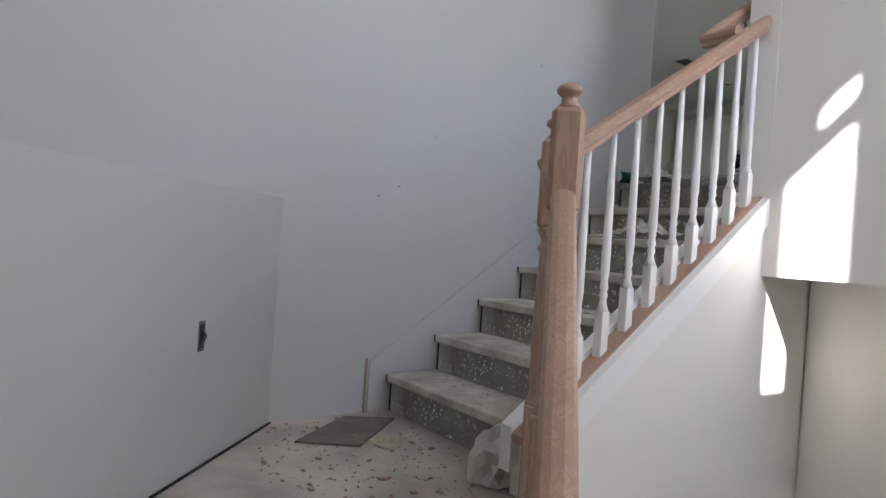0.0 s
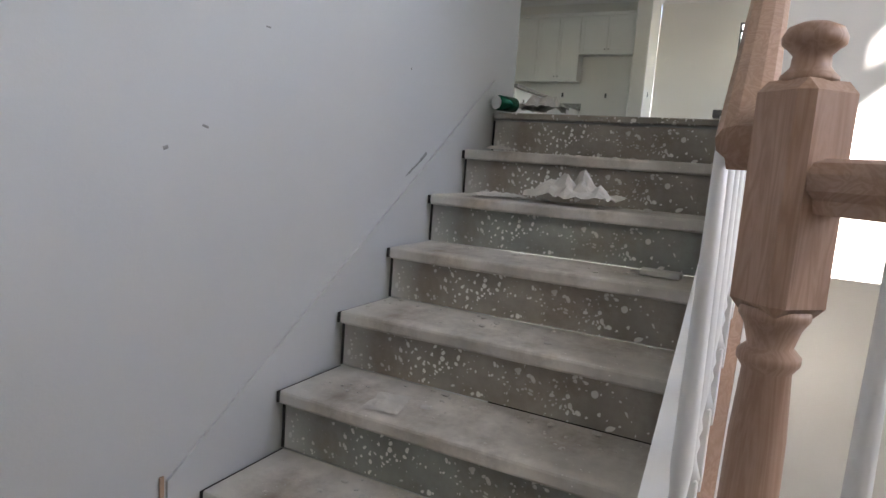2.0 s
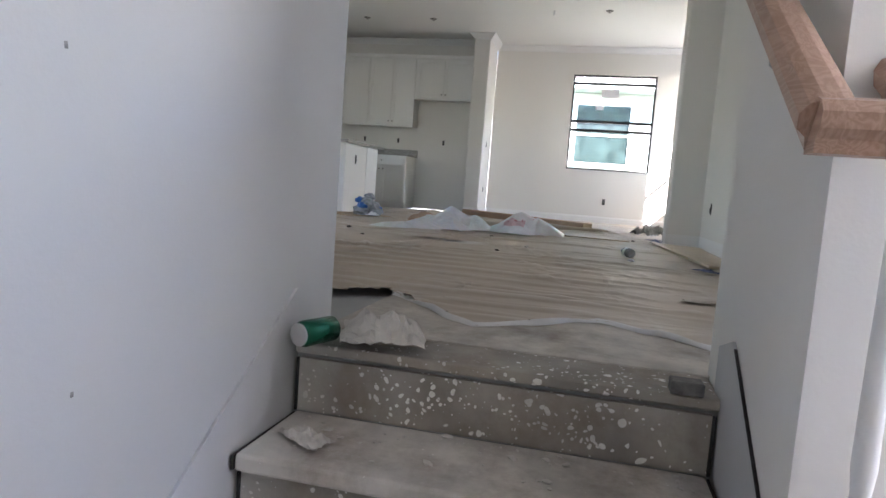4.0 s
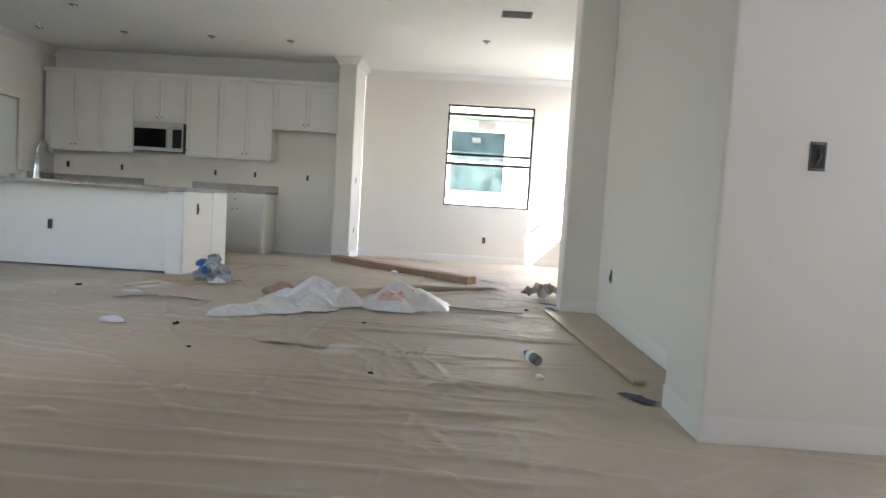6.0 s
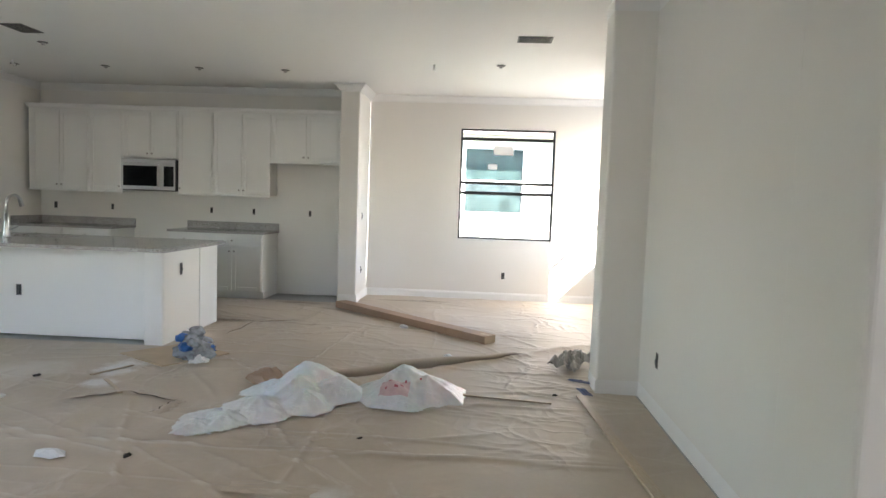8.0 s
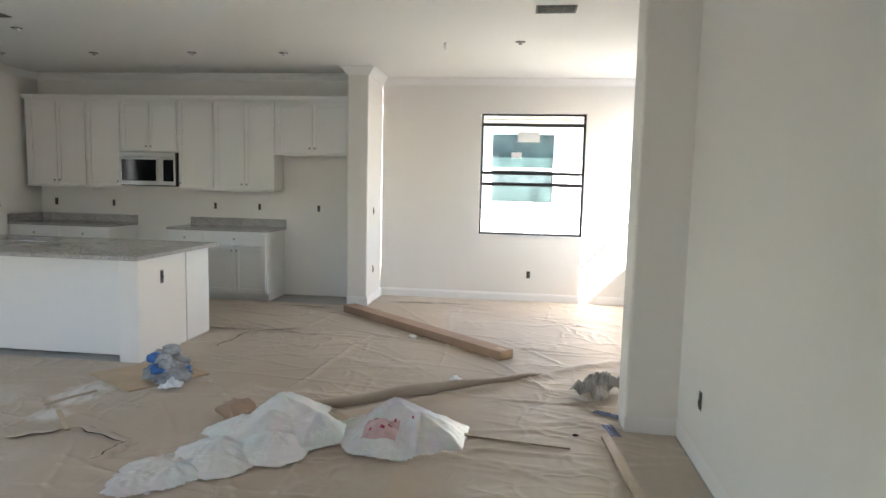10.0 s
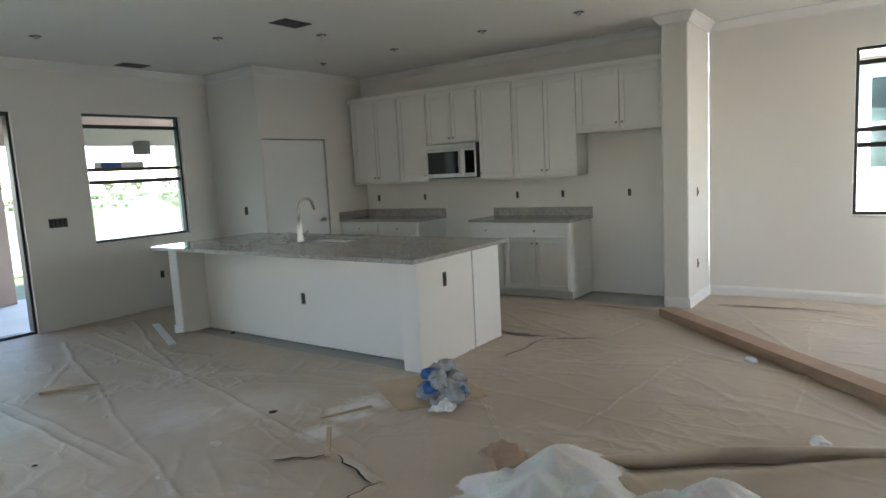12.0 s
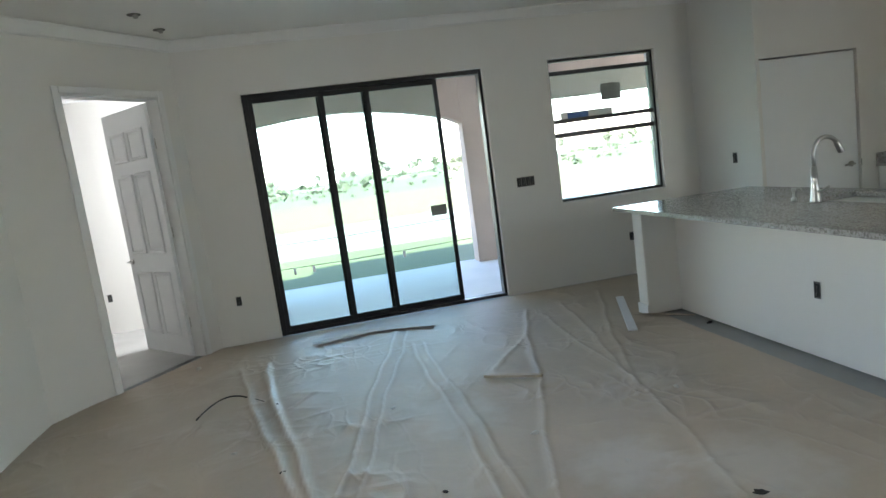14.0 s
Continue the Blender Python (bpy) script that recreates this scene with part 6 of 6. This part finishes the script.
thing("wood_chip", box(bmesh.new(), -0.025, 0.025, -0.035, 0.035, 0, 0.03, 0.003, 1), GREY_BOX, "grey wood block on the top step edge", "wood block", at=pose(3.13, 1.60, 0.0))
thing("caulk_tube_piece", film_sheet(bmesh.new(), 0.07, 0.13, 0.03, 5.2, 8), RAG, "pale torn scrap on a stair tread", "paper scrap", at=pose(NOSE1 + 5 * RUN + 0.12, 2.42, -RISE + 0.002, 0, 0, -30))
bm = bmesh.new()
prism(bm, [(0.97, 2.26), (1.17, 2.11), (1.50, 2.39), (1.30, 2.50)], 0.0, 0.006)
thing("cardboard_sheet", bm, mat("damp_cardboard", (0.24, 0.20, 0.165), 0.8, vary=0.25, scale=6, fine=50), "flat torn brown cardboard on the stair landing", "cardboard", at=pose(0, 0, LAND + 0.003))
thing("paper_bag", crumple(bmesh.new(), 0.12, 0.10, 0.13, 7.7, 3, 0.45), RAG, "crumpled pale plastic bag at the foot of the stairs", "bag", at=pose(1.47, 1.62, LAND + 0.002))
thing("paper_scrap", film_sheet(bmesh.new(), 0.16, 0.12, 0.015, 8.8, 10), mat("yellowed_paper", (0.52, 0.46, 0.33), 0.8, vary=0.1, scale=8), "flat yellowed paper scrap on the stair landing", "crumpled paper", at=pose(1.30, 2.12, LAND + 0.003, 0, 0, 40))
rng = random.Random(5)
bm = bmesh.new()
for k in range(420):
    x, y = rng.uniform(0.75, 1.5), rng.uniform(1.5, 2.5)
    if y - x > 1.5 or x + y < 2.5:
        continue
    r = rng.uniform(0.002, 0.008) if k % 9 else rng.uniform(0.008, 0.02)
    m = pose(x, y, LAND + 0.002, 0, 0, rng.uniform(0, 180))
    tmp = bmesh.new()
    crumple(tmp, r, r * 0.6, r * 0.4, k, 1, 0.5)
    tmp.transform(m)
    me_ = bpy.data.meshes.new("tmp")
    tmp.to_mesh(me_)
    tmp.free()
    bm.from_mesh(me_)
    bpy.data.meshes.remove(me_)
thing("debris", bm, CARTON, "scattered wood crumbs and plaster bits on the landing", "debris", kind="stuff")
bm = bmesh.new()
for k in range(6):
    for j in range(60):
        x, y = NOSE1 + k * RUN + rng.triangular(0.03, 0.27, 0.26), rng.uniform(RY + 0.05, LY - 0.05)
        r = rng.uniform(0.002, 0.007) if j % 7 else rng.uniform(0.007, 0.016)
        tmp = bmesh.new()
        crumple(tmp, r, r * 0.7, r * 0.4, k * 31 + j, 1, 0.5)
        tmp.transform(pose(x, y, (k - 6) * RISE + 0.001, 0, 0, rng.uniform(0, 180)))
        me_ = bpy.data.meshes.new("tmp")
        tmp.to_mesh(me_)
        tmp.free()
        bm.from_mesh(me_)
        bpy.data.meshes.remove(me_)
thing("tread_debris", bm, RAG, "plaster crumbs scattered on the stair treads", "debris", kind="stuff")
thing("wood_stake", box(bmesh.new(), -0.006, 0.006, -0.006, 0, 0, 0.25, 0.001, 1), CARTON, "thin wood stick standing against the stair wall", "wood stick", at=pose(1.425, LY - 0.002, LAND))

# ---------- outside ----------
bm = bmesh.new()
box(bm, -600, 900, 13.05, 900, -1.2, -0.22)
box(bm, 13.8, 900, -600, 13.05, -1.2, -0.22)
thing("ground", bm, GRASS, "green lawn running out to the horizon", "ground", kind="structure")
bm = bmesh.new()
box(bm, 3.9, 13.4, 10.03, 13.0, -0.5, -0.05)
thing("patio", bm, CONCRETE, "grey concrete patio slab", "patio", kind="structure")
SAND = mat("pale_sand", (0.14, 0.145, 0.115), 0.95, vary=0.1, scale=0.1, fine=3, bump=0.2)
DRY = mat("dry_grass", (0.075, 0.07, 0.022), 0.95, vary=0.2, scale=0.06, fine=2, bump=0.2)
for nm, y0, y1, m_, dz, lab in (("sand_strip", 18, 26, SAND, 0.01, "pale bare sandy strip across the lawn"), ("dry_field", 26.01, 48, DRY, 0.01, "yellow-green dry field"), ("far_sand", 100, 112, SAND, 0.02, "pale bare ground far off")):
    bm = bmesh.new()
    box(bm, -150, 200, y0, y1, -0.22, -0.22 + dz)
    thing(nm, bm, m_, lab, "ground", kind="structure")
lan = empty("lanai", (7.5, 12.8, -0.05), "stucco patio arcade with a shallow arch and pillars", "patio arcade", kind="structure")
AR = bmesh.new()
N = 24
ax0, ax1, zs, zc, ztop = 4.9, 8.95, 2.10, 2.47, 2.84
ya, yb = 12.65, 12.95
prev = None
for k in range(N + 1):
    x = ax0 + (ax1 - ax0) * k / N
    z = zs + (zc - zs) * math.sin(math.pi * k / N) ** 0.7
    cur = [AR.verts.new(p) for p in ((x, ya, z), (x, yb, z), (x, yb, ztop), (x, ya, ztop))]
    if prev:
        for i in range(4):
            AR.faces.new((prev[i], prev[(i + 1) % 4], cur[(i + 1) % 4], cur[i]))
    prev = cur
bmesh.ops.recalc_face_normals(AR, faces=AR.faces[:])
AR.transform(Matrix.Translation((-7.5, -12.8, 0.05)))
part("arch_beam", AR, STUCCO, lan)
for x0, x1 in ((8.951, 9.36), (4.4, 4.899), (12.9, 13.3)):
    part("pillar", box(bmesh.new(), x0 - 7.5, x1 - 7.5, ya - 12.8, yb - 12.8, 0, 2.89, 0.01, 2), STUCCO, lan)
part("side_beam", box(bmesh.new(), 9.361 - 7.5, 12.899 - 7.5, ya - 12.8, yb - 12.8, 2.35, 2.89), STUCCO, lan)
bm = bmesh.new()
box(bm, 3.9, 13.6, 10.03, 12.98, 2.845, 2.93)
thing("lanai_ceiling", bm, STUCCO_WHITE, "pale stucco patio ceiling", "ceiling", kind="structure")
# string line on stakes
st = empty("string_line", (7.0, 13.6, -0.22), "string line on stakes with red flags", "string line")
for z in (0.85, 0.45):
    part("string", tube(bmesh.new(), [(-5, 0, z), (0, 0.1, z - 0.06), (6, 0, z + 0.05)], 0.006, 5), DARKBIT, st)
for x in (-5, 6):
    part("stake", cyl(bmesh.new(), (x, 0, 0), (x, 0, 1.0), 0.02, n=8), PINE, st)
for x in (-0.9, -0.6, 0.9):
    part("flag", box(bmesh.new(), x, x + 0.04, -0.004, 0.004, 0.30, 0.40), PINK, st)

LEAF = mat("tree_leaf", (0.058, 0.075, 0.04), 0.8, vary=0.3, scale=2, fine=9, bump=0.2)
BARK = mat("tree_bark", (0.12, 0.09, 0.065), 0.9, vary=0.2, scale=4, bump=0.3)


def tree(x, y, h, seed):
    r = random.Random(seed)
    t_ = empty("tree", (x, y, -0.22), "leafy green tree beyond the fields", "tree", "far trees")
    bm = bmesh.new()
    cyl(bm, (0, 0, 0), (0, 0, h * 0.5), h * 0.03, h * 0.018, 8)
    for k in range(5):
        a = k * 1.26 + r.random()
        cyl(bm, (0, 0, h * (0.28 + 0.05 * k)), (math.cos(a) * h * 0.25, math.sin(a) * h * 0.25, h * (0.5 + 0.07 * k)), h * 0.012, h * 0.005, 6)
    part("trunk", bm, BARK, t_)
    bm = bmesh.new()
    for k in range(300):
        a, b_ = r.uniform(0, 2 * math.pi), r.gauss(0, 0.5)
        rad = h * 0.36 * (0.45 + 0.55 * r.random()) * (1 + 0.3 * math.sin(a * 3 + seed))
        c = Vector((math.cos(a) * rad * math.cos(b_), math.sin(a) * rad * math.cos(b_), h * 0.62 + math.sin(b_) * h * 0.34))
        s = h * r.uniform(0.025, 0.06)
        q = Euler((r.uniform(0, 6), r.uniform(0, 6), 0)).to_matrix()
        vs = [bm.verts.new(c + q @ Vector(p) * s) for p in ((-1, -0.6, 0), (1, -0.5, 0.2), (0.8, 0.7, 0), (-0.7, 0.6, -0.2))]
        bm.faces.new(vs)
    part("crown", bm, LEAF, t_)
    return t_


rt = random.Random(11)
for k in range(24):
    tree(-68 + k * 1.8 + rt.uniform(-2, 2), rt.uniform(125, 165), rt.uniform(4.0, 8.0), k + 1)
for k in range(48):
    tree(-26 + k * 2.9 + rt.uniform(-3, 3), rt.uniform(150, 230), rt.uniform(2.4, 5.0), 40 + k)
bm = bmesh.new()
rh = random.Random(21)
for k in range(420):
    row = rh.choice((49, 60, 72, 88, 104, 118))
    x, h = rh.uniform(-60, 75), rh.uniform(0.15, 0.5) * (0.5 + row / 90)
    c = Vector((x, row + rh.uniform(-1.2, 1.2), -0.2 + h * 0.4))
    for j in range(7):
        q = Euler((rh.uniform(0, 6), rh.uniform(0, 6), 0)).to_matrix()
        o = c + Vector((rh.gauss(0, h * 0.5), rh.gauss(0, h * 0.4), abs(rh.gauss(0, h * 0.3))))
        bm.faces.new([bm.verts.new(o + q @ Vector(p) * h * 0.4) for p in ((-1, -0.6, 0), (1, -0.5, 0.2), (0.8, 0.7, 0), (-0.7, 0.6, -0.2))])
thing("field_shrubs", bm, LEAF, "scattered rows of low green shrubs in the fields", "shrubs", kind="stuff")
ROOF = mat("roof_tile", (0.30, 0.24, 0.21), 0.8, vary=0.2, scale=1.5, fine=20, bump=0.2)


def house(x, y, w, d, h, label, turn=0):
    hs = empty("house", pose(x, y, -0.22, 0, 0, turn), label, "house", "far houses")
    part("wall", box(bmesh.new(), -w / 2, w / 2, -d / 2, d / 2, 0, h), STUCCO_WHITE, hs)
    bm = bmesh.new()
    o = 0.5
    vs = [bm.verts.new(p) for p in ((-w / 2 - o, -d / 2 - o, h), (w / 2 + o, -d / 2 - o, h), (w / 2 + o, d / 2 + o, h), (-w / 2 - o, d / 2 + o, h), (-w / 2 + d / 2, 0, h + d * 0.22), (w / 2 - d / 2, 0, h + d * 0.22))]
    for f in ((0, 1, 5, 4), (1, 2, 5), (2, 3, 4, 5), (3, 0, 4), (3, 2, 1, 0)):
        bm.faces.new([vs[i] for i in f])
    part("roof", bm, ROOF, hs)
    for k in range(3):
        u = -w / 3 + k * w / 3
        part("window", box(bmesh.new(), u - 0.5, u + 0.5, -d / 2 - 0.03, -d / 2 - 0.001, 0.9, 2.1), LABEL, hs)


for k in range(5):
    house(6 + k * 27, 175 + (k % 2) * 14, 15, 11, 3.4, "pale house with hipped roof across the fields", 10 * (k % 3))

# neighbouring house outside the nook window
nb = empty("neighbour_house", (17.5, 0, -0.22), "white stucco house next door with tiled roof", "house")
part("wall", box(bmesh.new(), 0, 6, -8, 14, 0, 3.15), STUCCO_WHITE, nb)
NBGLASS = mat("neighbour_glass", (0.06, 0.085, 0.085), 0.06, vary=0.3, scale=3)
win = part("window", box(bmesh.new(), -0.01, -0.001, 1.17, 2.40, 1.50, 2.86), NBGLASS, nb)
for b_ in ((1.00, 1.17, 1.40, 3.03), (2.40, 2.57, 1.40, 3.03), (1.17, 2.40, 1.40, 1.50), (1.17, 2.40, 2.86, 3.03), (1.17, 2.40, 2.14, 2.19)):
    part("frame", box(bmesh.new(), -0.035, -0.0105, *b_[:2], *b_[2:]), TRIM, win)
part("eave", box(bmesh.new(), -0.62, 6.6, -8.6, 14.6, 3.16, 3.36), STUCCO_WHITE, nb)
bm = bmesh.new()
for j in range(80):
    for i in range(4):
        y = -8.4 + j * 0.285
        cyl(bm, (-0.6 + i * 0.42, y, 3.37 + i * 0.16), (-0.6 + (i + 1) * 0.42 + 0.06, y, 3.37 + (i + 1) * 0.16 + 0.03), 0.13, 0.12, 8)
part("roof_tiles", bm, ROOF, nb, "brown barrel roof tiles")

# scuffs and dents on the stair wall
SCUFF = mat("wall_scuff", (0.36, 0.35, 0.34), 0.8, vary=0.3, scale=40)
for x, z, w_, h_, r in ((2.495, -0.252, 0.12, 0.008, 31), (2.54, -0.222, 0.05, 0.013, 34), (2.445, -0.28, 0.05, 0.005, 34), (1.43, -0.244, 0.014, 0.008, 20), (1.536, -0.191, 0.018, 0.006, -15), (2.397, 0.564, 0.006, 0.010, 10), (2.418, 0.074, 0.006, 0.008, 0), (1.727, 0.067, 0.016, 0.004, 0)):
    thing("wall_scuff", box(bmesh.new(), -w_ / 2, w_ / 2, -0.0012, 0.0, -h_ / 2, h_ / 2, 0.0004, 1), SCUFF, "dark scuff mark on the stair wall", "scuff", "wall scuffs", kind="structure", at=pose(x, LY - 0.0005 - (0.008 if z < slope(x) + 0.11 else 0.0), z, 0, -r, 0))
